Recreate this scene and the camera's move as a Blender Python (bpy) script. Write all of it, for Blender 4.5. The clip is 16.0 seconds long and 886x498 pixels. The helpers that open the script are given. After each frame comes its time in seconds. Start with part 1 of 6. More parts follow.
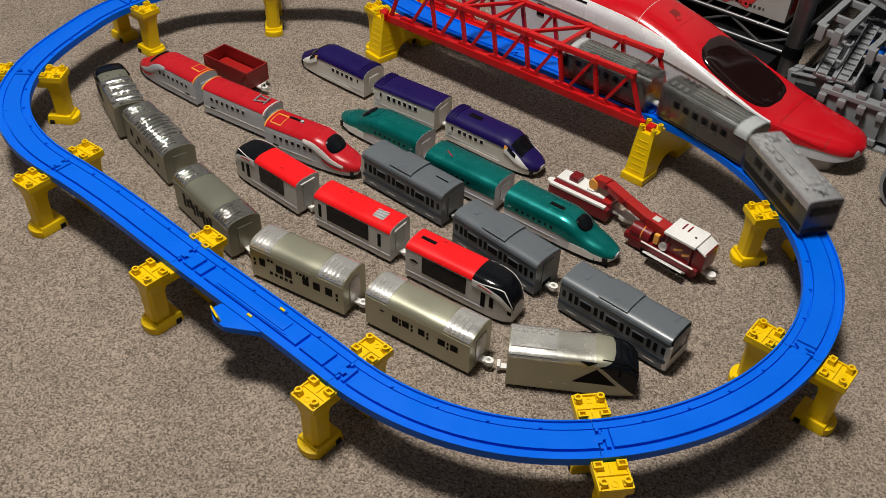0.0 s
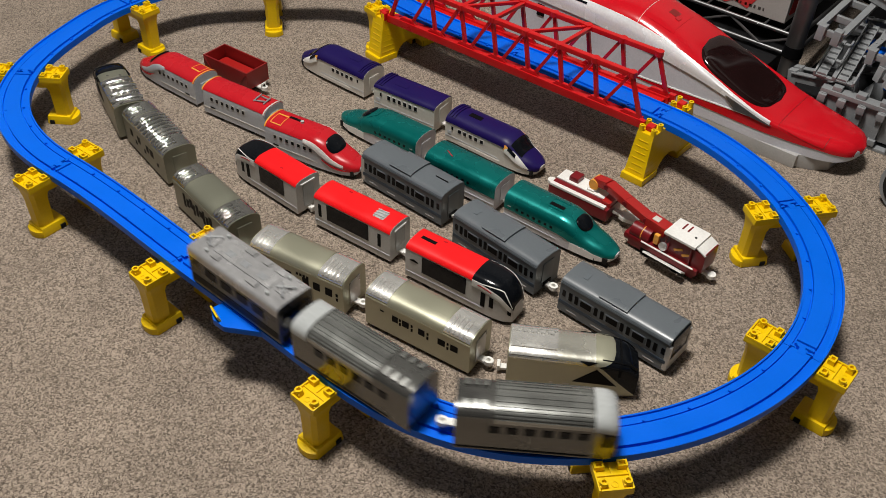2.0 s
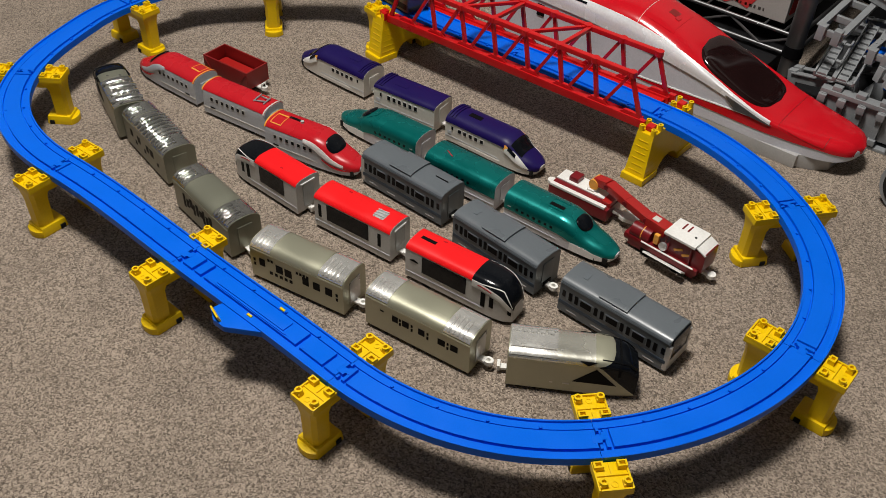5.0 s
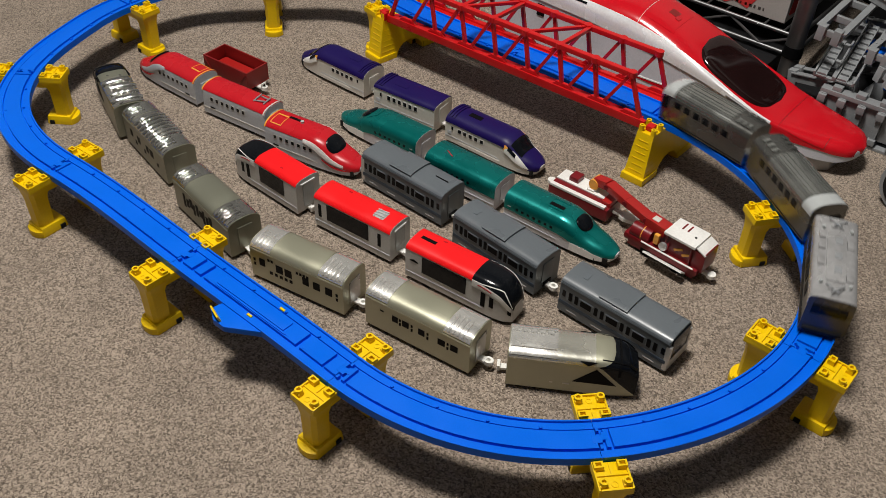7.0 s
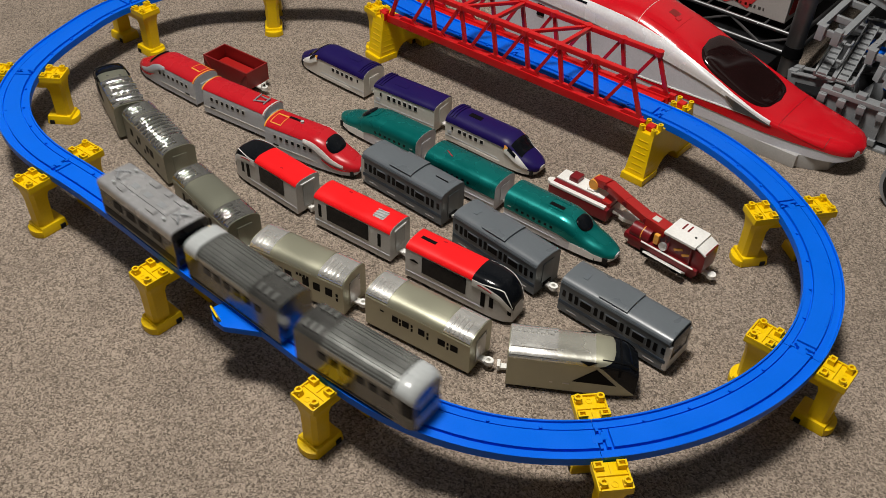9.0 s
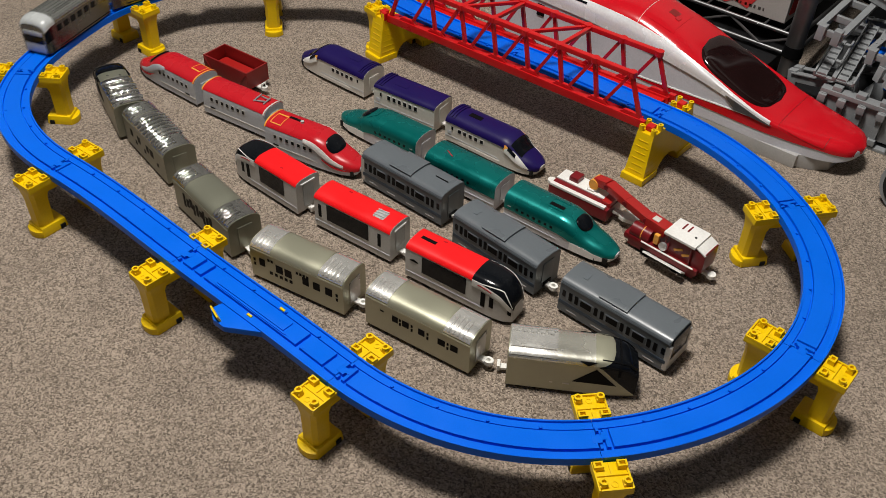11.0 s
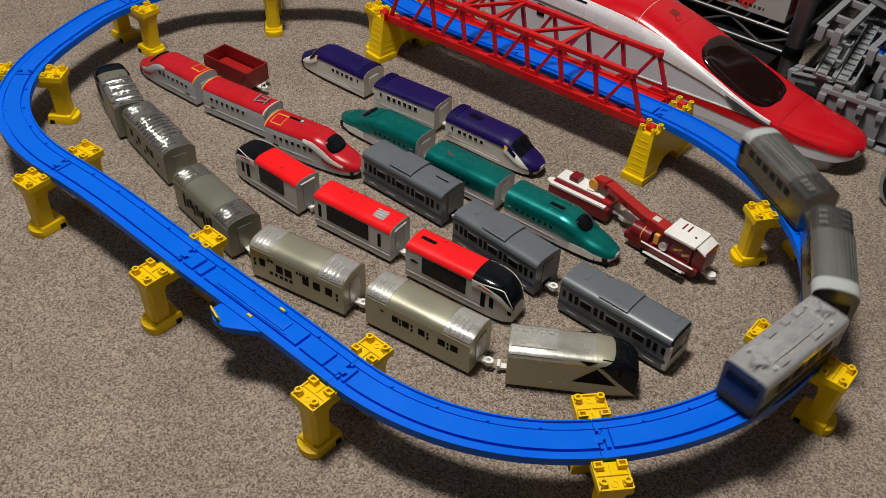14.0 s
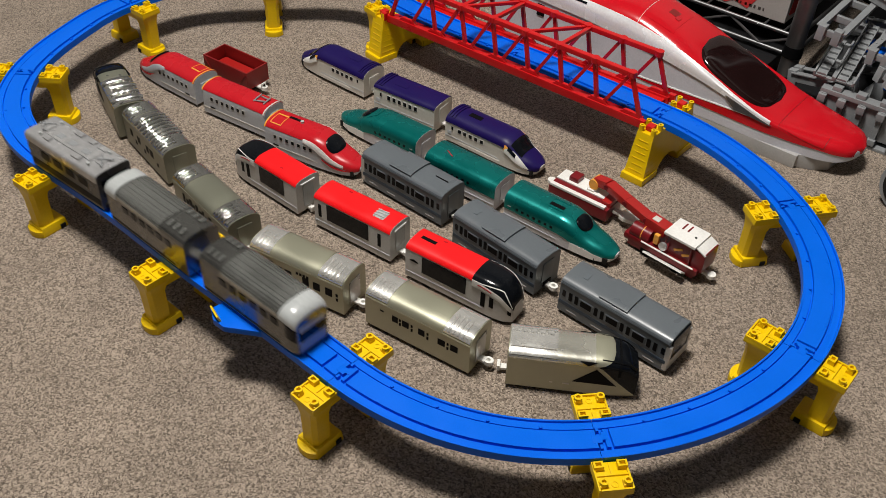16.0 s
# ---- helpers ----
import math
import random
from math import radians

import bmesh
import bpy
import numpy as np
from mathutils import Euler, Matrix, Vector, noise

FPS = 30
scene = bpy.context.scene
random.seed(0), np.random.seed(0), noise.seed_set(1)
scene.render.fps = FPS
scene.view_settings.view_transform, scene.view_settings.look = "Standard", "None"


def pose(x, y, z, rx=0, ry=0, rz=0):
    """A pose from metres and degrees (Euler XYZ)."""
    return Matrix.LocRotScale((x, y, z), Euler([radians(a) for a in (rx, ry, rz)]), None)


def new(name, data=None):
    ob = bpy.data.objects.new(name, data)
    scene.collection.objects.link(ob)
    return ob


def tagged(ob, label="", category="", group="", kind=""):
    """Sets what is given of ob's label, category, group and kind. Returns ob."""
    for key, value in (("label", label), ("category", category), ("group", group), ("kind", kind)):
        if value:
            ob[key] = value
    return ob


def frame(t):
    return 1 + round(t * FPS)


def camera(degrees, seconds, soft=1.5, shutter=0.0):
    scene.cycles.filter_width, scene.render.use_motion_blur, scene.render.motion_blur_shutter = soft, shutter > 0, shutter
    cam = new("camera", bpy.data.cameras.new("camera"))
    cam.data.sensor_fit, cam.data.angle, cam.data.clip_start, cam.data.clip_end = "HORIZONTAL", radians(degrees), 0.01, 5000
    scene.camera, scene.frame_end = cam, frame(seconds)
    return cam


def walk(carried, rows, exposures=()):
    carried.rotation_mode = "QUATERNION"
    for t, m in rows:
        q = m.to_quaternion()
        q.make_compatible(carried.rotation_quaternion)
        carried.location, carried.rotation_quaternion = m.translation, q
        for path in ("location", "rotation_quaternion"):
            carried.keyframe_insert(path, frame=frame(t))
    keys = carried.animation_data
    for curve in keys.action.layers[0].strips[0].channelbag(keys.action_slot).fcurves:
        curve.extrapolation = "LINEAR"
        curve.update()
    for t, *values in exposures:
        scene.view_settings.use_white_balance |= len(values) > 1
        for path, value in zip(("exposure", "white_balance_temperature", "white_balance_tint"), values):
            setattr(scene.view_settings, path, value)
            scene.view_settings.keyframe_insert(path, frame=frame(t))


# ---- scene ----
cam = camera(51.97, 16.0, soft=0.8, shutter=0.35)
VIEW = pose(0.5925, -0.6299, 0.6509, 48.85, 0, 38.465) @ pose(0, 0, 0, 0, 0, 2.572)
walk(cam, [(0.0, VIEW), (16.0, VIEW)], exposures=[(0.0, -0.08), (1.5, -0.03), (3.0, -0.08), (4.0, -0.08), (6.5, -0.19), (7.2, -0.08), (8.5, -0.02), (9.0, -0.08), (11.5, -0.06), (12.5, -0.14), (13.0, -0.12), (13.5, -0.05), (14.0, -0.20), (15.0, -0.02), (16.0, -0.02)])

# ---- light: one round ceiling lamp in a closed room ----
world = bpy.data.worlds.new("room_air")
world.use_nodes = True
world.node_tree.nodes["Background"].inputs[0].default_value = (0.85, 0.92, 1.0, 1)
world.node_tree.nodes["Background"].inputs[1].default_value = 0.05
scene.world = world
LAMP_AT = (-0.03, -0.29, 2.10)
lamp = bpy.data.lights.new("ceiling_lamp_light", "POINT")
lamp.shadow_soft_size, lamp.energy, lamp.color = 0.19, 201.0, (1.0, 0.96, 0.90)
lamp_ob = new("ceiling_lamp_light", lamp)
lamp_ob.matrix_world = pose(*LAMP_AT)
scene.view_settings.exposure = 0.0

# ---- materials ----


def material(name, base, rough=0.4, metal=0.0, vary=0.08, grain=400.0, bump=0.02, coat=0.0, blotch=25.0, spec=0.5, wear=0.06):
    """A surface with fine grain, broad blotches and a faint relief."""
    m = bpy.data.materials.new(name)
    m.use_nodes = True
    nt = m.node_tree
    b = nt.nodes["Principled BSDF"]
    tc = nt.nodes.new("ShaderNodeTexCoord")
    n1 = nt.nodes.new("ShaderNodeTexNoise")
    n1.inputs["Scale"].default_value, n1.inputs["Detail"].default_value = grain, 4
    n2 = nt.nodes.new("ShaderNodeTexNoise")
    n2.inputs["Scale"].default_value, n2.inputs["Detail"].default_value = blotch, 3
    for n in (n1, n2):
        nt.links.new(tc.outputs["Object"], n.inputs["Vector"])
    add = nt.nodes.new("ShaderNodeMath")
    add.operation = "ADD"
    nt.links.new(n1.outputs["Fac"], add.inputs[0])
    nt.links.new(n2.outputs["Fac"], add.inputs[1])
    ramp = nt.nodes.new("ShaderNodeMapRange")
    ramp.inputs["From Min"].default_value, ramp.inputs["From Max"].default_value = 0.7, 1.3
    ramp.inputs["To Min"].default_value, ramp.inputs["To Max"].default_value = 1 - vary, 1 + vary
    nt.links.new(add.outputs[0], ramp.inputs["Value"])
    mix = nt.nodes.new("ShaderNodeVectorMath")
    mix.operation = "SCALE"
    mix.inputs[0].default_value = base
    nt.links.new(ramp.outputs[0], mix.inputs["Scale"])
    nt.links.new(mix.outputs[0], b.inputs["Base Color"])
    r2 = nt.nodes.new("ShaderNodeMapRange")
    r2.inputs["From Min"].default_value, r2.inputs["From Max"].default_value = 0.35, 0.65
    r2.inputs["To Min"].default_value, r2.inputs["To Max"].default_value = max(0.03, rough - wear), min(1, rough + wear)
    nt.links.new(n2.outputs["Fac"], r2.inputs["Value"])
    nt.links.new(r2.outputs[0], b.inputs["Roughness"])
    b.inputs["Metallic"].default_value = metal
    b.inputs["Coat Weight"].default_value = coat
    b.inputs["Coat Roughness"].default_value = 0.12
    b.inputs["Specular IOR Level"].default_value = spec
    bp = nt.nodes.new("ShaderNodeBump")
    bp.inputs["Strength"].default_value, bp.inputs["Distance"].default_value = min(1, bump * 6), 0.0006
    nt.links.new(n1.outputs["Fac"], bp.inputs["Height"])
    nt.links.new(bp.outputs[0], b.inputs["Normal"])
    return m


def carpet_material():
    m = bpy.data.materials.new("carpet")
    m.use_nodes = True
    nt = m.node_tree
    b = nt.nodes["Principled BSDF"]
    tc = nt.nodes.new("ShaderNodeTexCoord")
    warp = nt.nodes.new("ShaderNodeTexNoise")
    warp.inputs["Scale"].default_value = 120
    wadd = nt.nodes.new("ShaderNodeMixRGB")
    wadd.blend_type, wadd.inputs[0].default_value = "ADD", 0.006
    nt.links.new(tc.outputs["Object"], warp.inputs["Vector"])
    nt.links.new(tc.outputs["Object"], wadd.inputs[1])
    nt.links.new(warp.outputs["Color"], wadd.inputs[2])
    v = nt.nodes.new("ShaderNodeTexVoronoi")
    v.inputs["Scale"].default_value = 640
    nt.links.new(wadd.outputs[0], v.inputs["Vector"])
    n = nt.nodes.new("ShaderNodeTexNoise")
    n.inputs["Scale"].default_value, n.inputs["Detail"].default_value, n.inputs["Roughness"].default_value = 450, 5, 0.75
    big = nt.nodes.new("ShaderNodeTexNoise")
    big.inputs["Scale"].default_value, big.inputs["Detail"].default_value = 9, 4
    for x in (n, big):
        nt.links.new(tc.outputs["Object"], x.inputs["Vector"])
    cr = nt.nodes.new("ShaderNodeValToRGB")
    els = cr.color_ramp.elements
    els[0].position, els[0].color = 0.32, (0.108, 0.084, 0.065, 1)
    els[1].position, els[1].color = 0.68, (0.445, 0.364, 0.292, 1)
    e = els.new(0.5)
    e.color = (0.276, 0.223, 0.177, 1)
    sep = nt.nodes.new("ShaderNodeSeparateColor")
    nt.links.new(v.outputs["Color"], sep.inputs[0])
    mixf = nt.nodes.new("ShaderNodeMix")
    mixf.inputs[0].default_value = 0.34
    nt.links.new(n.outputs["Fac"], mixf.inputs[2])
    nt.links.new(sep.outputs[0], mixf.inputs[3])
    nt.links.new(mixf.outputs[0], cr.inputs[0])
    mr = nt.nodes.new("ShaderNodeMapRange")
    mr.inputs["From Min"].default_value, mr.inputs["From Max"].default_value = 0.3, 0.7
    mr.inputs["To Min"].default_value, mr.inputs["To Max"].default_value = 0.86, 1.12
    nt.links.new(big.outputs["Fac"], mr.inputs["Value"])
    sc = nt.nodes.new("ShaderNodeVectorMath")
    sc.operation = "SCALE"
    nt.links.new(cr.outputs[0], sc.inputs[0])
    nt.links.new(mr.outputs[0], sc.inputs["Scale"])
    nt.links.new(sc.outputs[0], b.inputs["Base Color"])
    b.inputs["Roughness"].default_value = 0.95
    b.inputs["Specular IOR Level"].default_value = 0.1
    b.inputs["Sheen Weight"].default_value = 0.15
    hgt = nt.nodes.new("ShaderNodeMath")
    hgt.operation = "SUBTRACT"
    nt.links.new(n.outputs["Fac"], hgt.inputs[0])
    nt.links.new(v.outputs["Distance"], hgt.inputs[1])
    bp = nt.nodes.new("ShaderNodeBump")
    bp.inputs["Strength"].default_value, bp.inputs["Distance"].default_value = 0.65, 0.0016
    nt.links.new(hgt.outputs[0], bp.inputs["Height"])
    nt.links.new(bp.outputs[0], b.inputs["Normal"])
    return m


CARPET = carpet_material()
BLUE = material("blue_plastic", (0.0, 0.125, 0.74), 0.36, vary=0.05, bump=0.008, grain=900, spec=0.16)
YELLOW = material("yellow_plastic", (0.8, 0.535, 0.001), 0.36, vary=0.05, bump=0.01, spec=0.35)
RED_TRUSS = material("red_bridge_plastic", (0.56, 0.006, 0.008), 0.33, vary=0.05)
BLACK = material("black_plastic", (0.004, 0.004, 0.0045), 0.5, spec=0.08)
GLASS_DARK = material("smoked_window", (0.005, 0.006, 0.008), 0.14, vary=0.2, spec=0.18)
CHASSIS = material("dark_chassis", (0.012, 0.012, 0.012), 0.6, spec=0.2)
WHITE = material("white_plastic", (0.80, 0.79, 0.76), 0.4)
COUPLE = material("coupling_white", (0.78, 0.77, 0.73), 0.35)
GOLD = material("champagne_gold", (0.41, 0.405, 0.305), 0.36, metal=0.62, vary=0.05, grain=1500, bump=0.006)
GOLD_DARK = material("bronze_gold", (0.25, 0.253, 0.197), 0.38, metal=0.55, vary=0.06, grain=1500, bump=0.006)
CHROME_GOLD = material("plated_roof", (0.82, 0.81, 0.77), 0.22, metal=0.75, vary=0.06, grain=200, bump=0.06)
PLATED_DARK = material("dark_plated_roof", (0.66, 0.66, 0.63), 0.09, metal=0.95, vary=0.08, grain=240, bump=0.167)
NEX_WHITE = material("grey_white_shell", (0.56, 0.555, 0.54), 0.38)
NEX_RED = material("bright_red_roof", (0.86, 0.010, 0.013), 0.34, vary=0.04, spec=0.3)
GREY = material("grey_car_shell", (0.112, 0.130, 0.146), 0.36, vary=0.06)
GREY_ROOF = material("grey_roof", (0.112, 0.128, 0.142), 0.33, vary=0.05)
# Paler satin gold: the bright sheen on the head roof, put into the colour.
ROOF_SHEEN = material("gold_roof_sheen", (0.66, 0.65, 0.57), 0.28, metal=0.8, vary=0.06, grain=220, bump=0.04)
SILVER = material("silver_paint", (0.55, 0.55, 0.55), 0.30, metal=0.6)
STRIPE_BLUE = material("blue_stripe", (0.02, 0.04, 0.068), 0.4)
TEAL = material("metallic_teal", (0.002, 0.205, 0.19), 0.27, metal=0.6, vary=0.05, bump=0.006)
PEARL = material("pearl_lower_body", (0.56, 0.55, 0.57), 0.34)
PURPLE = material("deep_violet_blue", (0.010, 0.004, 0.075), 0.42, vary=0.06, spec=0.25)
IVORY = material("warm_white_body", (0.62, 0.6, 0.55), 0.38)
CRIMSON = material("crimson_roof", (0.50, 0.010, 0.018), 0.28, vary=0.05, spec=0.35)
LILAC_GREY = material("silver_grey_side", (0.50, 0.52, 0.56), 0.32)
WAGON_RED = material("wagon_red", (0.22, 0.01, 0.009), 0.38, vary=0.08)
CRANE_RED = material("crane_dark_red", (0.17, 0.006, 0.01), 0.34, vary=0.08)
CRANE_BRIGHT = material("crane_boom_red", (0.38, 0.014, 0.012), 0.34, vary=0.06)
AMBER = material("amber_line", (0.80, 0.36, 0.05), 0.4)
# Locomotive silver with the shade of its sides put into the colour.
LOCO_SHADE = material("shaded_silver_side", (0.075, 0.075, 0.075), 0.30, metal=0.3, vary=0.1)
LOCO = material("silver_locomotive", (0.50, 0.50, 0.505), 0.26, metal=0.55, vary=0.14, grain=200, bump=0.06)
# One coach silver in two tones: this darker one carries the side shade.
COACH_SHADE = material("shaded_silver_coach", (0.17, 0.17, 0.16), 0.25, metal=0.8, vary=0.1)
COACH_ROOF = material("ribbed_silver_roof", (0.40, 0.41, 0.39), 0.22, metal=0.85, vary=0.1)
PALE_GREY = material("pale_grey_end", (0.42, 0.44, 0.44), 0.26)
BIG_RED = material("glossy_red_shell", (0.56, 0.007, 0.015), 0.16, vary=0.04, bump=0.004, spec=0.4, wear=0.04)
BIG_GREY = material("light_grey_shell", (0.60, 0.61, 0.67), 0.36)
BIG_DKGREY = material("grey_underside", (0.42, 0.415, 0.41), 0.42)
BIG_SILVER = material("silver_band", (0.86, 0.86, 0.88), 0.26, metal=0.15)
SMOKE = material("dark_red_smoked_screen", (0.012, 0.004, 0.004), 0.06, coat=0.0, vary=0.3, spec=0.5, bump=0.004, wear=0.03)
LAMP_GLASS = material("silvery_lamp_glass", (0.22, 0.22, 0.23), 0.16, metal=0.7, vary=0.3)
CHROME = material("chrome_wire", (0.22, 0.22, 0.225), 0.46, metal=1.0, vary=0.05)
PARTS_GREY = material("grey_girder_plastic", (0.24, 0.25, 0.26), 0.40, vary=0.08)
CARD_WHITE = material("white_cardboard", (0.44, 0.41, 0.39), 0.7)
CARD_RED = material("red_print", (0.55, 0.03, 0.03), 0.6)
INK = material("dark_print", (0.05, 0.045, 0.04), 0.6)
# Unseen walls, paler so that plated roofs have something bright to reflect.
REFLECTOR_WALL = material("reflector_wall", (0.20, 0.197, 0.192), 0.85, grain=600, blotch=3)
# Unseen walls and ceiling, near black to keep the fill light low.
DIM_WALL = material("dim_wall", (0.055, 0.052, 0.05), 0.85, grain=600, blotch=3)
DIM_CEILING = material("dim_ceiling", (0.07, 0.069, 0.067), 0.9, grain=500, blotch=3)
# Near black for the blocks added where the background lies in shade.
DARK_FILL = material("dark_fill", (0.010, 0.010, 0.011), 0.6, spec=0.15)

# ---- mesh helpers ----


def part(name, bm, mat, parent=None, label="", smooth=True):
    """Links a bmesh as one mesh object under a thing or a part."""
    bmesh.ops.recalc_face_normals(bm, faces=bm.faces)
    me = bpy.data.meshes.new(name)
    bm.to_mesh(me)
    bm.free()
    me.materials.append(mat)
    if smooth:
        for f in me.polygons:
            f.use_smooth = True
        me.set_sharp_from_angle(angle=radians(38))
    ob = new(name, me)
    ob.parent = parent
    if label:
        ob["label"] = label
    return ob


def bar(x0, x1, y0, y1, z0, z1, r=0.0006, taper=0.0, bm=None):
    """A bevelled block; taper draws in its top."""
    own = bmesh.new()
    vs = []
    for z, k in ((z0, 0.0), (z1, taper)):
        for x, y in ((x0 + k, y0 + k), (x1 - k, y0 + k), (x1 - k, y1 - k), (x0 + k, y1 - k)):
            vs.append(own.verts.new((x, y, z)))
    for f in ((3, 2, 1, 0), (4, 5, 6, 7), (0, 1, 5, 4), (1, 2, 6, 5), (2, 3, 7, 6), (3, 0, 4, 7)):
        own.faces.new([vs[i] for i in f])
    if r > 0:
        bmesh.ops.bevel(own, geom=own.edges[:], offset=r, segments=2, affect="EDGES", profile=0.7)
    return merge(bm, own)


def merge(bm, own):
    if bm is None:
        return own
    me = bpy.data.meshes.new("tmp")
    own.to_mesh(me)
    own.free()
    bm.from_mesh(me)
    bpy.data.meshes.remove(me)
    return bm


def rod(a, b, r, seg=10, bm=None, r2=None):
    """A round bar from a to b."""
    own = bmesh.new()
    a, b = Vector(a), Vector(b)
    d = b - a
    bmesh.ops.create_cone(own, cap_ends=True, segments=seg, radius1=r, radius2=r if r2 is None else r2, depth=d.length)
    q = d.to_track_quat("Z", "Y").to_matrix().to_4x4()
    bmesh.ops.transform(own, matrix=Matrix.Translation((a + b) / 2) @ q, verts=own.verts)
    return merge(bm, own)


def beam(a, b, w, h, bm=None, r=0.0006):
    """A square bar from a to b, w across and h high."""
    a, b = Vector(a), Vector(b)
    d = b - a
    own = bar(-d.length / 2, d.length / 2, -w / 2, w / 2, -h / 2, h / 2, r)
    q = d.to_track_quat("X", "Z").to_matrix().to_4x4()
    bmesh.ops.transform(own, matrix=Matrix.Translation((a + b) / 2) @ q, verts=own.verts)
    return merge(bm, own)


def socket(x, y, z0, z1, ro, ri, sides=14, bm=None, sx=1.0, deep=0.0035):
    """A hollow stud: a wall round a sunken floor. sides=4 makes it square."""
    own = bmesh.new()
    turn = math.pi / 4 if sides == 4 else 0
    rings = []
    for r, z in ((ro, z0), (ro, z1), (ri, z1), (ri, z1 - deep)):
        rings.append([own.verts.new((x + sx * r * math.cos(turn + 2 * math.pi * k / sides), y + r * math.sin(turn + 2 * math.pi * k / sides), z)) for k in range(sides)])
    for a, b in zip(rings, rings[1:]):
        for k in range(sides):
            own.faces.new((a[k], a[(k + 1) % sides], b[(k + 1) % sides], b[k]))
    own.faces.new(rings[0])
    own.faces.new(rings[-1])
    return merge(bm, own)


def moved(bm, m):
    bmesh.ops.transform(bm, matrix=m, verts=bm.verts)
    return bm


def prism(points, z0, z1, r=0.0006, bm=None):
    """A flat outline raised from z0 to z1."""
    own = bmesh.new()
    lo = [own.verts.new((x, y, z0)) for x, y in points]
    hi = [own.verts.new((x, y, z1)) for x, y in points]
    own.faces.new(lo[::-1])
    own.faces.new(hi)
    n = len(points)
    for i in range(n):
        own.faces.new((lo[i], lo[(i + 1) % n], hi[(i + 1) % n], hi[i]))
    if r > 0:
        bmesh.ops.bevel(own, geom=own.edges[:], offset=r, segments=2, affect="EDGES", profile=0.7)
    return merge(bm, own)


def curve(knots):
    """A smooth function through (x, value) knots."""
    xs = [k[0] for k in knots]
    ys = [k[1] for k in knots]

    def f(x):
        if x <= xs[0]:
            return ys[0]
        if x >= xs[-1]:
            return ys[-1]
        i = max(j for j in range(len(xs)) if xs[j] <= x)
        i = min(i, len(xs) - 2)
        slopes = [(ys[j + 1] - ys[j]) / (xs[j + 1] - xs[j]) for j in range(len(xs) - 1)]

        def m(j):
            if j == 0 or j == len(xs) - 1:
                return slopes[0] if j == 0 else slopes[-1]
            a, b = slopes[j - 1], slopes[j]
            return 0.0 if a * b <= 0 else 2 * a * b / (a + b)

        h = xs[i + 1] - xs[i]
        u = (x - xs[i]) / h
        return (ys[i] * (1 + 2 * u) * (1 - u) ** 2 + h * m(i) * u * (1 - u) ** 2
                + ys[i + 1] * u * u * (3 - 2 * u) + h * m(i + 1) * u * u * (u - 1))

    return f


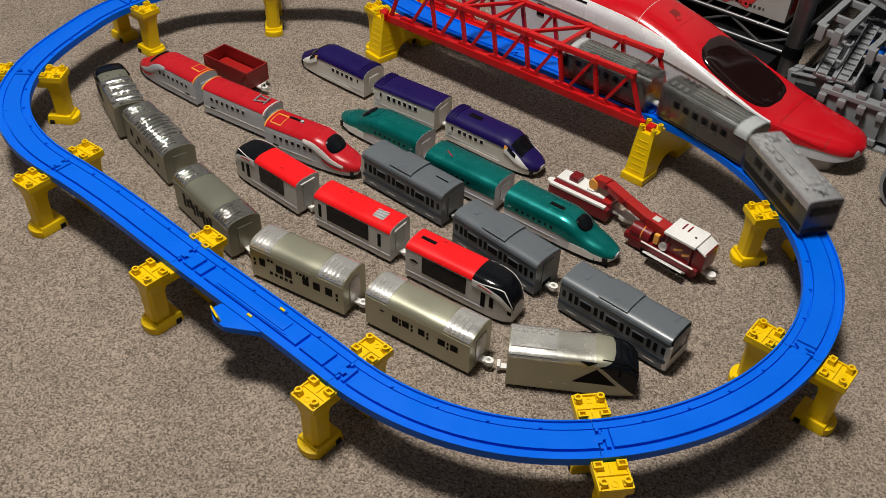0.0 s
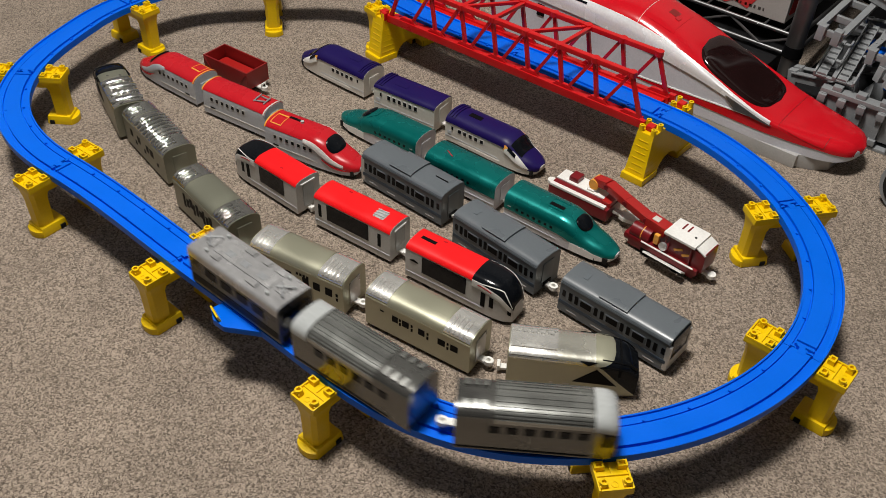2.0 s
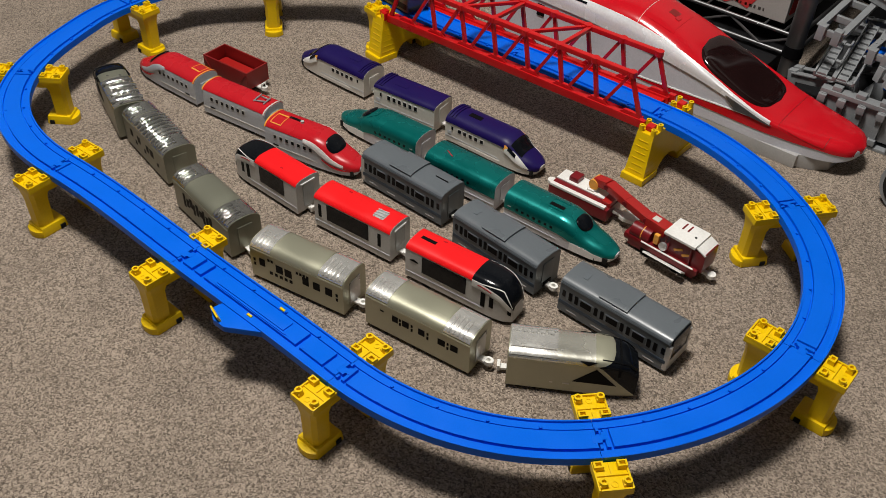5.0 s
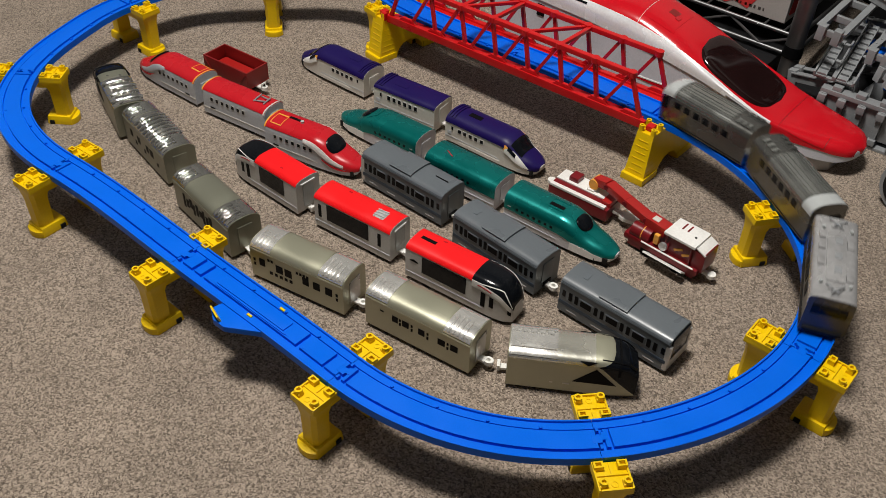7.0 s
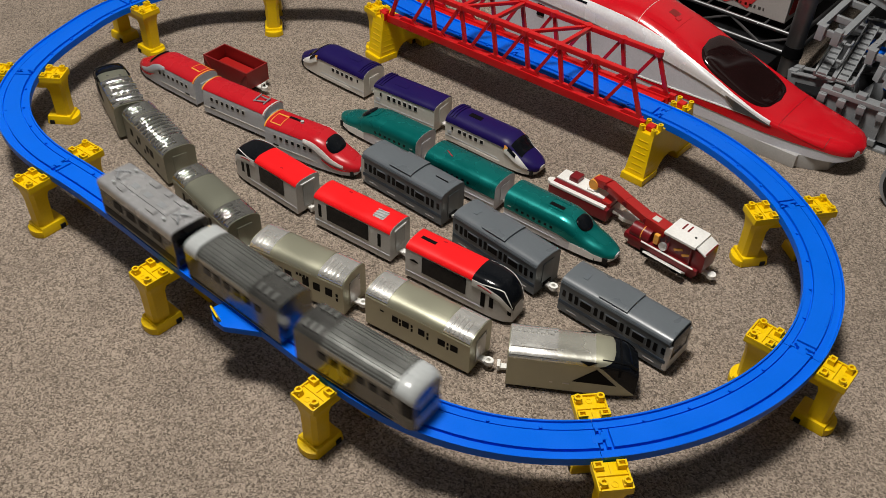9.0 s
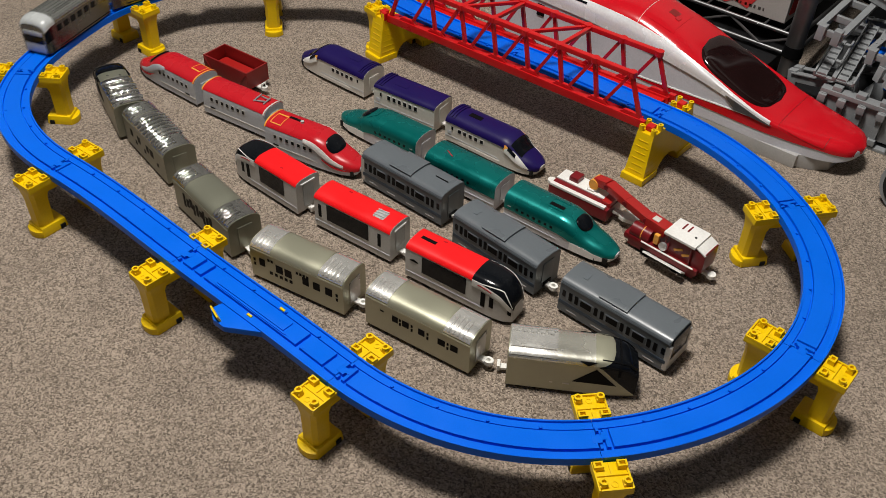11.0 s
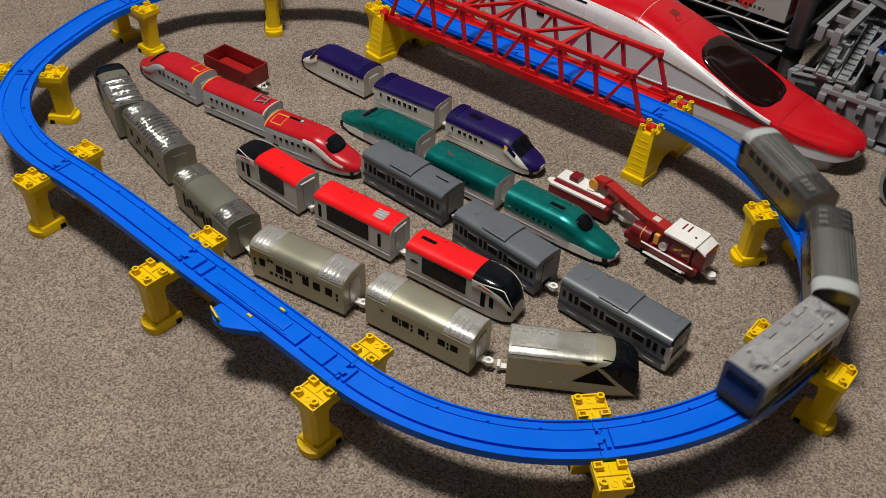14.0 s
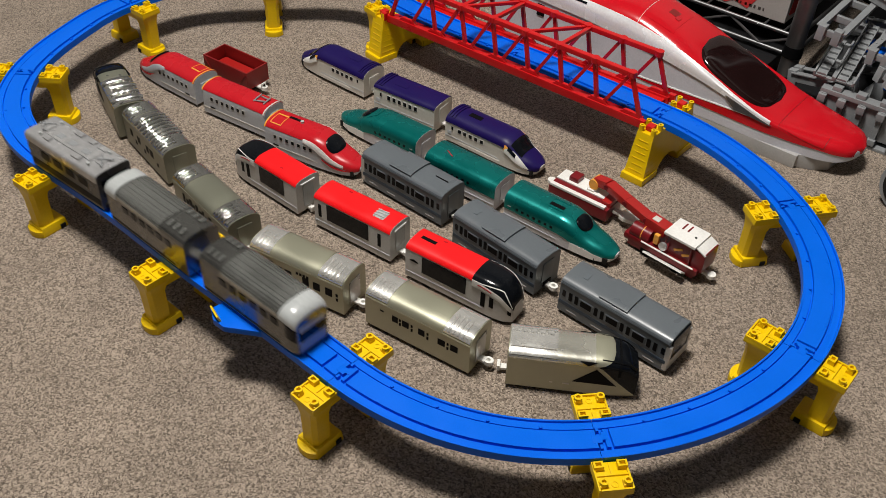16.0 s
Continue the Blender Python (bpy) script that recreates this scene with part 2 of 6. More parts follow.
class Hull:
    """The skin of a car: half width w, eave e, ridge h and lower edge z0 along x. t runs from 0 (ridge) over 0.5 (eave) to 1 (lower edge);
    negative t is the other side."""

    def __init__(self, x0, x1, w, e, h, z0, power=0.8, tuck=0.0):
        self.x0, self.x1, self.power, self.tuck = x0, x1, power, tuck
        as_f = lambda v: v if callable(v) else (lambda x, v=v: v)
        self.w, self.e, self.h, self.z0 = as_f(w), as_f(e), as_f(h), as_f(z0)

    def at(self, x, t, off=0.0):
        s = 1 if t >= 0 else -1
        k = abs(t)

        def raw(k):
            w, e, h, z0 = self.w(x), self.e(x), self.h(x), self.z0(x)
            if k <= 0.5:
                a = k * math.pi
                return w * max(0, math.sin(a)) ** self.power, e + (h - e) * max(0, math.cos(a)) ** self.power
            u = (k - 0.5) * 2
            return w * (1 - self.tuck * u * u), e + (z0 - e) * u

        y, z = raw(k)
        if off:
            ya, za = raw(max(0, k - 0.01))
            yb, zb = raw(min(1, k + 0.01))
            dy, dz = yb - ya, zb - za
            n = math.hypot(dy, dz) or 1
            y, z = y - dz / n * off, z + dy / n * off
        return Vector((x, s * y, z))

    def shell(self, n=24, m=9, xs=None):
        """The whole closed body."""
        bm = bmesh.new()
        xs = xs or [self.x0 + (self.x1 - self.x0) * i / n for i in range(n + 1)]
        ts = [-1, -0.85, -0.7, -0.6, -0.5] + [-0.5 + i / (2 * m) for i in range(1, 2 * m)] + [0.5, 0.6, 0.7, 0.85, 1]
        rows = [[bm.verts.new(self.at(x, t)) for t in ts] for x in xs]
        for a, b in zip(rows, rows[1:]):
            for i in range(len(ts) - 1):
                bm.faces.new((a[i], a[i + 1], b[i + 1], b[i]))
            bm.faces.new((a[-1], a[0], b[0], b[-1]))
        bm.faces.new(rows[0])
        bm.faces.new(rows[-1][::-1])
        return bm

    def patch(self, x0, x1, t0, t1, off=0.0004, nx=8, nt=6, bm=None):
        """A raised skin on the body between x0 and x1 and between t0 and t1, which may be functions of x."""
        own = bmesh.new()
        f0 = t0 if callable(t0) else (lambda x: t0)
        f1 = t1 if callable(t1) else (lambda x: t1)
        top, low = [], []
        for i in range(nx + 1):
            x = x0 + (x1 - x0) * i / nx
            a, b = f0(x), f1(x)
            top.append([own.verts.new(self.at(x, a + (b - a) * j / nt, off)) for j in range(nt + 1)])
            low.append([own.verts.new(self.at(x, a + (b - a) * j / nt, -0.0008)) for j in range(nt + 1)])
        for g in (top, low):
            for i in range(nx):
                for j in range(nt):
                    own.faces.new((g[i][j], g[i + 1][j], g[i + 1][j + 1], g[i][j + 1]))
        for i in range(nx):
            for j in (0, nt):
                own.faces.new((top[i][j], top[i + 1][j], low[i + 1][j], low[i][j]))
        for j in range(nt):
            for i in (0, nx):
                own.faces.new((top[i][j], top[i][j + 1], low[i][j + 1], low[i][j]))
        return merge(bm, own)

    def hoop(self, x0, x1, t0, t1, high, nx=8, nt=12):
        """A rounded rib across the body."""
        own = bmesh.new()
        rows = []
        for i in range(nx + 1):
            a = math.pi * i / nx
            x = x0 + (x1 - x0) * (1 - math.cos(a)) / 2
            rows.append([own.verts.new(self.at(x, t0 + (t1 - t0) * j / nt, 0.0003 + high * math.sin(a))) for j in range(nt + 1)])
        for a, b in zip(rows, rows[1:]):
            for j in range(nt):
                own.faces.new((a[j], b[j], b[j + 1], a[j + 1]))
        own.faces.new([r[0] for r in rows])
        own.faces.new([r[-1] for r in rows][::-1])
        return own

    def dome(self, x0, x1, g, high, nx=34, nt=22):
        """A bulging pane between -g(x) and g(x), high in its middle, on the skin."""
        own = bmesh.new()
        rows = []
        for i in range(nx + 1):
            x = x0 + (x1 - x0) * i / nx
            u = 2 * i / nx - 1
            row = []
            for j in range(nt + 1):
                v = 2 * j / nt - 1
                lift = 0.0013 + high * max(0.0, (1 - u ** 4) * (1 - v ** 4)) ** 0.5
                row.append(own.verts.new(self.at(x, v * g(x), lift)))
            rows.append(row)
        for a, b in zip(rows, rows[1:]):
            for j in range(nt):
                own.faces.new((a[j], b[j], b[j + 1], a[j + 1]))
        return own

    def t_of(self, x, z):
        """The t at which the straight side has the height z."""
        return 0.5 + 0.5 * (self.e(x) - z) / (self.e(x) - self.z0(x))


def thing(name, m, label, category, group=""):
    ob = tagged(new(name), label, category, group)
    ob.empty_display_size = 0.01
    ob.matrix_world = m
    return ob


def undercarriage(root, x0, x1, half=0.014, hook=True, hook_front=False):
    """Chassis block, four wheels and the coupling hooks of a toy car."""
    part("chassis", bar(x0 + 0.006, x1 - 0.006, -half, half, 0.0035, 0.012), CHASSIS, root)
    for x in (x0 + 0.026, x1 - 0.026):
        for y in (-half - 0.0005, half + 0.0005):
            part("wheel", rod((x, y - 0.0022, 0.0068), (x, y + 0.0022, 0.0068), 0.0068, 14), BLACK, root)
    if hook:
        bm = bar(x1 - 0.006, x1 + 0.008, -0.0035, 0.0035, 0.008, 0.0105, 0.0005)
        bm = socket(x1 + 0.0100, 0, 0.0078, 0.0122, 0.0044, 0.0020, 14, bm, 1.15, 0.0040)
        part("coupling", bm, COUPLE, root, "small white plastic coupling hook")
    if hook_front:
        bm = bar(x0 - 0.008, x0 + 0.006, -0.003, 0.003, 0.0045, 0.0075, 0.0005)
        bm = bar(x0 - 0.009, x0 - 0.006, -0.0045, 0.0045, 0.0045, 0.011, 0.0006, bm=bm)
        part("coupling", bm, COUPLE, root, "small white plastic coupling bar")


def windows(root, hull, spans, z0, z1, mat, sides=(1, -1), name="window", off=0.0004):
    for a, b in spans:
        for s in sides:
            xm = (a + b) / 2
            part(name, hull.patch(a, b, s * hull.t_of(xm, z1), s * hull.t_of(xm, z0), off, 2, 2), mat, root)


def end_plate(root, x, hull, mat, sign, label=""):
    """The recessed gangway plate on a flat end."""
    w, h = hull.w(x) * 0.45, hull.e(x)
    part("end_door", bar(min(x, x + sign * 0.0008), max(x, x + sign * 0.0008), -w, w, hull.z0(x) + 0.006, h, 0.0003), mat, root, label)

# ---- the room ----


def slab(name, x0, x1, y0, y1, z0, z1, mat, label, category):
    ob = part(name, bar(x0, x1, y0, y1, z0, z1, 0), mat, None, smooth=False)
    return tagged(ob, label, category, kind="structure")


slab("floor", -2.2, 2.2, -2.0, 1.6, -0.05, 0.0, CARPET, "taupe speckled loop pile carpet covering the floor", "carpet")
# Walls and ceiling are out of view; their tones only shape the light.
slab("wall_north", -2.2, 2.2, 1.6, 1.7, -0.05, 2.4, REFLECTOR_WALL, "unseen room wall behind the shelf, paler for reflections", "wall")
slab("wall_south", -2.2, 2.2, -2.1, -2.0, -0.05, 2.4, DIM_WALL, "unseen room wall, near black against bounced light", "wall")
slab("wall_east", 2.2, 2.3, -2.1, 1.7, -0.05, 2.4, DIM_WALL, "unseen room wall, near black against bounced light", "wall")
slab("wall_west", -2.3, -2.2, -2.1, 1.7, -0.05, 2.4, REFLECTOR_WALL, "unseen room wall, paler for reflections", "wall")
slab("ceiling", -2.3, 2.3, -2.1, 1.7, 2.4, 2.5, DIM_CEILING, "unseen room ceiling, near black against bounced light", "ceiling")

# ---- the oval: rails on piers ----
RIM = 0.0695
RAD, STR = 0.27764, 0.43
LAP = 2 * STR + 2 * math.pi * RAD
SLOP = ((0.00980, -0.00176), (-0.01367, -0.00514), (0.00023, 0.00901), (0.00864, 0.00141), (0.00254, -0.00965), (-0.00462, -0.00132), (-0.00202, 0.00102))


def plan(s):
    """The centre line of the oval at the length s: the hand-laid rails stray a few millimetres from two half circles and two straights."""
    s %= LAP
    th = s / LAP * 2 * math.pi
    d = sum(a * math.cos((k + 1) * th) + b * math.sin((k + 1) * th) for k, (a, b) in enumerate(SLOP))
    k = (s - 2 * STR - math.pi * RAD) / (math.pi * RAD)
    if 0.03 < k < 0.59:
        d -= 0.052 * math.sin(math.pi * (k - 0.03125) / 0.5625) ** 2
    if 0.06 < k < 0.44:
        d -= 0.025 * math.sin(math.pi * (k - 0.0625) / 0.375) ** 2
    if s < STR:
        p, n = Vector((s - STR / 2, -RAD)), Vector((0, -1))
    elif s < STR + math.pi * RAD:
        a = (s - STR) / RAD
        n = Vector((math.sin(a), -math.cos(a)))
        p = Vector((STR / 2, 0)) + RAD * n
    elif s < 2 * STR + math.pi * RAD:
        p, n = Vector((STR / 2 - (s - STR - math.pi * RAD), RAD)), Vector((0, 1))
    else:
        a = (s - 2 * STR - math.pi * RAD) / RAD
        n = Vector((-math.sin(a), math.cos(a)))
        p = Vector((-STR / 2, 0)) + RAD * n
    return p + n * d


def along(s):
    """Point, unit tangent and outward normal."""
    p = plan(s)
    t = (plan(s + 0.012) - plan(s - 0.012)).normalized()
    return p, t, Vector((t.y, -t.x))


QUARTER = math.pi * RAD / 4
JOINTS = [0, STR / 2, STR] + [STR + QUARTER * k for k in (1, 2, 3, 4)] + [STR + 4 * QUARTER + STR / 2] + [2 * STR + 4 * QUARTER + QUARTER * k for k in range(5)]

# (depth below the rim, offset from the centre line); the middle strip lies between the two grooves
PROFILE = ((0.0000, -0.0190), (-0.0083, -0.0190), (-0.0083, -0.0176), (-0.0055, -0.0174), (-0.0055, 0.0174), (-0.0083, 0.0176), (-0.0083, 0.0190), (0.0, 0.0190),
           (0.0, 0.0175), (-0.0022, 0.0172), (-0.0022, 0.0108), (-0.0042, 0.0106), (-0.0042, 0.0090), (-0.0009, 0.0088),
           (-0.0009, -0.0088), (-0.0042, -0.0090), (-0.0042, -0.0106), (-0.0022, -0.0108), (-0.0022, -0.0172), (0.0, -0.0175))


def rail_mesh(s0, s1, n, dips=()):
    """A swept rail; dips are stretches, from its start, where the middle strip is sunk."""
    bm = bmesh.new()
    marks = [(s0 + (s1 - s0) * i / n, False) for i in range(n + 1)]
    for a, b in dips:
        marks = [(s, d) for s, d in marks if not s0 + a - 0.001 < s < s0 + b + 0.001 or s == s0]
        marks += [(s0 + a, False), (s0 + a + 0.0003, True), (s0 + b - 0.0003, True), (s0 + b, False)]
    marks.sort()
    rows = []
    for s, sunk in marks:
        p, t, out = along(s)
        rows.append([bm.verts.new((*(p + out * y), RIM + (-0.0042 if sunk and z == -0.0009 else z))) for z, y in PROFILE])
    k = len(PROFILE)
    for a, b in zip(rows, rows[1:]):
        for j in range(k):
            bm.faces.new((a[j], a[(j + 1) % k], b[(j + 1) % k], b[j]))
    bm.faces.new(rows[0])
    bm.faces.new(rows[-1][::-1])
    return bm


def on_rail(s, y=0.0, z=0.0):
    """A pose on the track, x along it, y outwards."""
    p, t, out = along(s)
    return Matrix(((t.x, out.x, 0, p.x + out.x * y), (t.y, out.y, 0, p.y + out.y * y), (0, 0, -1, RIM + z), (0, 0, 0, 1))) @ Matrix.Diagonal((1, 1, -1, 1))


def rail(s0, s1, straight, dips=((0.0, 0.0060), (0.009, 0.0115))):
    bm = rail_mesh(s0 + 0.0003, s1 - 0.0003, 10 if straight else 18, dips)
    # small nubs beside the grooves
    for f in (0.2, 0.4, 0.6, 0.8):
        for y in (-0.0121, 0.0074):
            own = rod((0, y, -0.0030), (0, y, -0.0005), 0.0015, 8)
            bm = merge(bm, moved(own, on_rail(s0 + (s1 - s0) * f)))
    ob = part("track_rail", bm, BLUE)
    tagged(ob, "blue plastic straight toy rail resting on yellow piers" if straight else "blue plastic curved toy rail resting on yellow piers", "toy rail", "rails of the oval")
    # the tongue that locks into the next rail
    hook = [(-0.0040, -0.0030), (0.0040, -0.0030), (0.0040, -0.0062), (0.0085, -0.0062), (0.0085, 0.0012), (0.0040, 0.0012), (0.0040, 0.0042), (-0.0040, 0.0042)]
    part("joint_tongue", moved(prism(hook, -0.0045, -0.0007, 0.0003), on_rail(s1)), BLUE, ob)
    own = bar(-0.0012, 0.0012, 0.0060, 0.0100, -0.0040, -0.0004, 0.0003)
    own = bar(-0.0012, 0.0012, -0.0112, -0.0072, -0.0040, -0.0006, 0.0003, bm=own)
    part("joint_peg", moved(own, on_rail(s1 + 0.002)), BLUE, ob)
    return ob


for i, (a, b) in enumerate(zip(JOINTS, JOINTS[1:])):
    straight = abs(b - a - STR / 2) < 1e-6
    dips = ((0.0, 0.0075), (0.021, 0.0250), (0.034, 0.0385), (0.164, 0.169), (0.198, 0.2005)) if i == 1 else ((0.0, 0.0060), (0.009, 0.0115))
    ob = rail(a, b, straight, dips)
    if i == 1:
        ob.name = "stop_rail"
        tagged(ob, "blue plastic stop rail with side lobe and yellow lever", "toy rail")
        lobe = prism([(-0.030, 0.0186), (-0.0325, 0.0300), (-0.0200, 0.0375), (-0.0060, 0.0372), (0.0240, 0.0186)], -0.0083, -0.0016, 0.0008)
        part("side_lobe", moved(lobe, on_rail(a + 0.108)), BLUE, ob)
        lev = moved(bar(-0.0085, 0.0085, -0.0009, 0.0009, -0.0045, 0.0040, 0.0006), pose(-0.0210, 0.0330, 0.001, -20, 0, 18))
        part("lever", moved(lev, on_rail(a + 0.108)), YELLOW, ob, "thin yellow lever")
        own = bar(-0.045, 0.045, -0.0058, 0.0058, -0.0012, 0.0004, 0.0006)
        own = bar(-0.045, 0.050, 0.0066, 0.0082, -0.0012, 0.0002, 0.0004, bm=own)
        part("brake_plate", moved(own, on_rail(a + 0.100)), BLUE, ob)
        for x, y in ((0.0, 0.0125), (0.016, -0.0122)):
            own = bar(x - 0.0030, x + 0.0030, y - 0.0012, y + 0.0012, -0.0026, -0.0010, 0.0003)
            part("lever_pin", moved(own, on_rail(a + 0.108)), YELLOW, ob, "small yellow pin")


def pier(s, shift=0.0):
    """A portal pier across the track: a beam, two platforms with studs, two columns on feet."""
    root = thing("track_pier", on_rail(s, shift, -RIM), "yellow plastic portal pier under a rail joint", "toy pier", "piers of the oval")
    top = RIM - 0.0045
    part("cross_beam", bar(-0.011, 0.011, -0.026, 0.026, top - 0.014, RIM - 0.0085, 0.001), YELLOW, root)
    for sg in (-1, 1):
        y0, y1 = sorted((sg * 0.0198, sg * 0.0470))
        pl = part("platform", bar(-0.0140, 0.0140, y0, y1, top - 0.006, top, 0.0012), YELLOW, root)
        for xr in (-0.0132, 0.0132):
            part("rim", bar(xr - 0.0008, xr + 0.0008, y0 + 0.0004, y1 - 0.0004, top - 0.001, top + 0.0022, 0.0004), YELLOW, pl)
        yr = sg * 0.0462
        part("rim", bar(-0.0122, 0.0122, yr - 0.0008, yr + 0.0008, top - 0.001, top + 0.0022, 0.0004), YELLOW, pl)
        part("rib", bar(-0.013, 0.013, sg * 0.0325 - 0.0008, sg * 0.0325 + 0.0008, top - 0.001, top + 0.0016, 0.0003), YELLOW, pl)
        for x in (-0.0095, 0.0095):
            for y in (0.0248, 0.0412):
                if y > 0.03:
                    own = socket(x, sg * y, top + 0.0030, top + 0.0062, 0.0034, 0.0018)
                    own = bar(x - 0.0034, x + 0.0034, sg * y - 0.0030, sg * y + 0.0030, top - 0.001, top + 0.0032, 0.0006, bm=own)
                else:
                    own = socket(x, sg * y, top - 0.001, top + 0.0050, 0.0042, 0.0024, 4, None, 1.35)
                part("stud", own, YELLOW, pl)
        part("rib", bar(-0.0008, 0.0008, min(sg * 0.021, sg * 0.032), max(sg * 0.021, sg * 0.032), top - 0.001, top + 0.0014, 0.0003), YELLOW, pl)
        part("peg_hole", socket(0.0, sg * 0.0405, top - 0.002, top + 0.0006, 0.0030, 0.0021, 12), YELLOW, pl)
        yc = sg * 0.0360
        bm = bmesh.new()
        # column flares into the platform, and narrows downwards
        sect = []
        for z, hx, ya, yb in ((0.004, 0.0098, 0.0275, 0.0440), (0.012, 0.0095, 0.0275, 0.0440), (0.045, 0.0098, 0.0270, 0.0445), (0.054, 0.0112, 0.0245, 0.0455), (0.0595, 0.0132, 0.0205, 0.0465)):
            ring = []
            c = 0.0035
            for x, y in ((-hx, ya), (-hx, yb - c), (-hx + c, yb), (hx - c, yb), (hx, yb - c), (hx, ya)):
                ring.append(bm.verts.new((x, sg * y, z)))
            sect.append(ring)
        for a, b in zip(sect, sect[1:]):
            for j in range(6):
                bm.faces.new((a[j], a[(j + 1) % 6], b[(j + 1) % 6], b[j]))
        bm.faces.new(sect[0])
        bm.faces.new(sect[-1])
        part("column", bm, YELLOW, root)
        yf0, yf1 = sorted((sg * 0.0150, sg * 0.0465))
        foot = part("foot", bar(-0.0135, 0.0135, yf0, yf1, 0.0, 0.0115, 0.0022, taper=0.0012), YELLOW, root)
        toe = [(0.0125 * math.cos(a), sg * (0.0440 + 0.0075 * math.sin(a))) for a in [math.pi * q / 8 for q in range(9)]]
        part("toe", prism(toe if sg > 0 else toe[::-1], 0.0, 0.0080, 0.0010), YELLOW, foot)
        for x in (-0.006, 0.006):
            part("slot", bar(-0.0139, 0.0139, sg * 0.0215 - 0.003, sg * 0.0215 + 0.003, 0.0005, 0.006, 0.0003), CHASSIS, foot, "dark foot opening") if x < 0 else None
    return root


for k in (0, 1, 2, 3, 4, 5, 8, 9, 10, 11):
    pier(JOINTS[k] + {1: -0.004, 3: 0.004}.get(k, 0), 0.005 if k == 1 else 0.0)


def tower(s):
    """A brick-patterned wall pier under the end of the bridge."""
    root = thing("bridge_tower", on_rail(s, 0, -RIM), "yellow plastic bridge tower with moulded brick courses", "toy bridge pier", "towers of the bridge")
    top = RIM - 0.006
    h0, h1 = 0.0138, 0.0108
    bm = bmesh.new()
    # wall with an arch between two tapered ends
    prof = [(-0.056, 0.0), (-0.046, top), (0.046, top), (0.056, 0.0), (0.024, 0.0)]
    prof += [(0.024 * math.cos(a), 0.020 * math.sin(a)) for a in (0.3, 0.7, 1.1, 1.57, 2.04, 2.44, 2.84)] + [(-0.024, 0.0)]
    rows = []
    for sg in (-1, 1):
        rows.append([bm.verts.new((sg * (h0 + (h1 - h0) * z / top), y, z)) for y, z in prof])
    bm.faces.new(rows[0])
    bm.faces.new(rows[1][::-1])
    n = len(prof)
    for j in range(n):
        bm.faces.new((rows[0][j], rows[0][(j + 1) % n], rows[1][(j + 1) % n], rows[1][j]))
    part("wall", bm, YELLOW, root)
    for sg in (-1, 1):
        part("plinth", bar(-0.0152, 0.0152, min(sg * 0.025, sg * 0.0590), max(sg * 0.025, sg * 0.0590), 0.0, 0.009, 0.001), YELLOW, root)
        for i in range(6):
            z = 0.014 + i * 0.0078
            y = sg * (0.0562 - 0.010 * z / top)
            hx = (h0 - 0.0035 * z / top) * (0.62 if i % 2 else 0.75)
            part("brick_course", bar(-hx, hx, min(y - sg * 0.001, y + sg * 0.0002), max(y - sg * 0.001, y + sg * 0.0002), z, z + 0.0012, 0.0002), YELLOW, root)
            for sx in (-1, 1):
                x = sx * (h0 - 0.0035 * z / top)
                part("brick_course", bar(x - 0.0004, x + 0.0004, min(sg * 0.027, y - sg * 0.003), max(sg * 0.027, y - sg * 0.003), z, z + 0.0012, 0.0002), YELLOW, root)
        for x in (-0.0080, 0.0080):
            for y in (0.0275, 0.0430):
                part("stud", socket(x, sg * y, top - 0.001, top + 0.0075, 0.0032, 0.0016, 12), YELLOW, root)
        part("bridge_plug", bar(-0.0045, 0.0045, sg * 0.035 - 0.0050, sg * 0.035 + 0.0050, top + 0.0005, top + 0.0068, 0.0008), RED_TRUSS, root, "red bridge plug")
        part("cross_rib", bar(-0.0095, 0.0095, sg * 0.035 - 0.001, sg * 0.035 + 0.001, top - 0.001, top + 0.003, 0.0004), YELLOW, root)
    return root


tower(JOINTS[6] - 0.004)
tower(JOINTS[8] - 0.016)


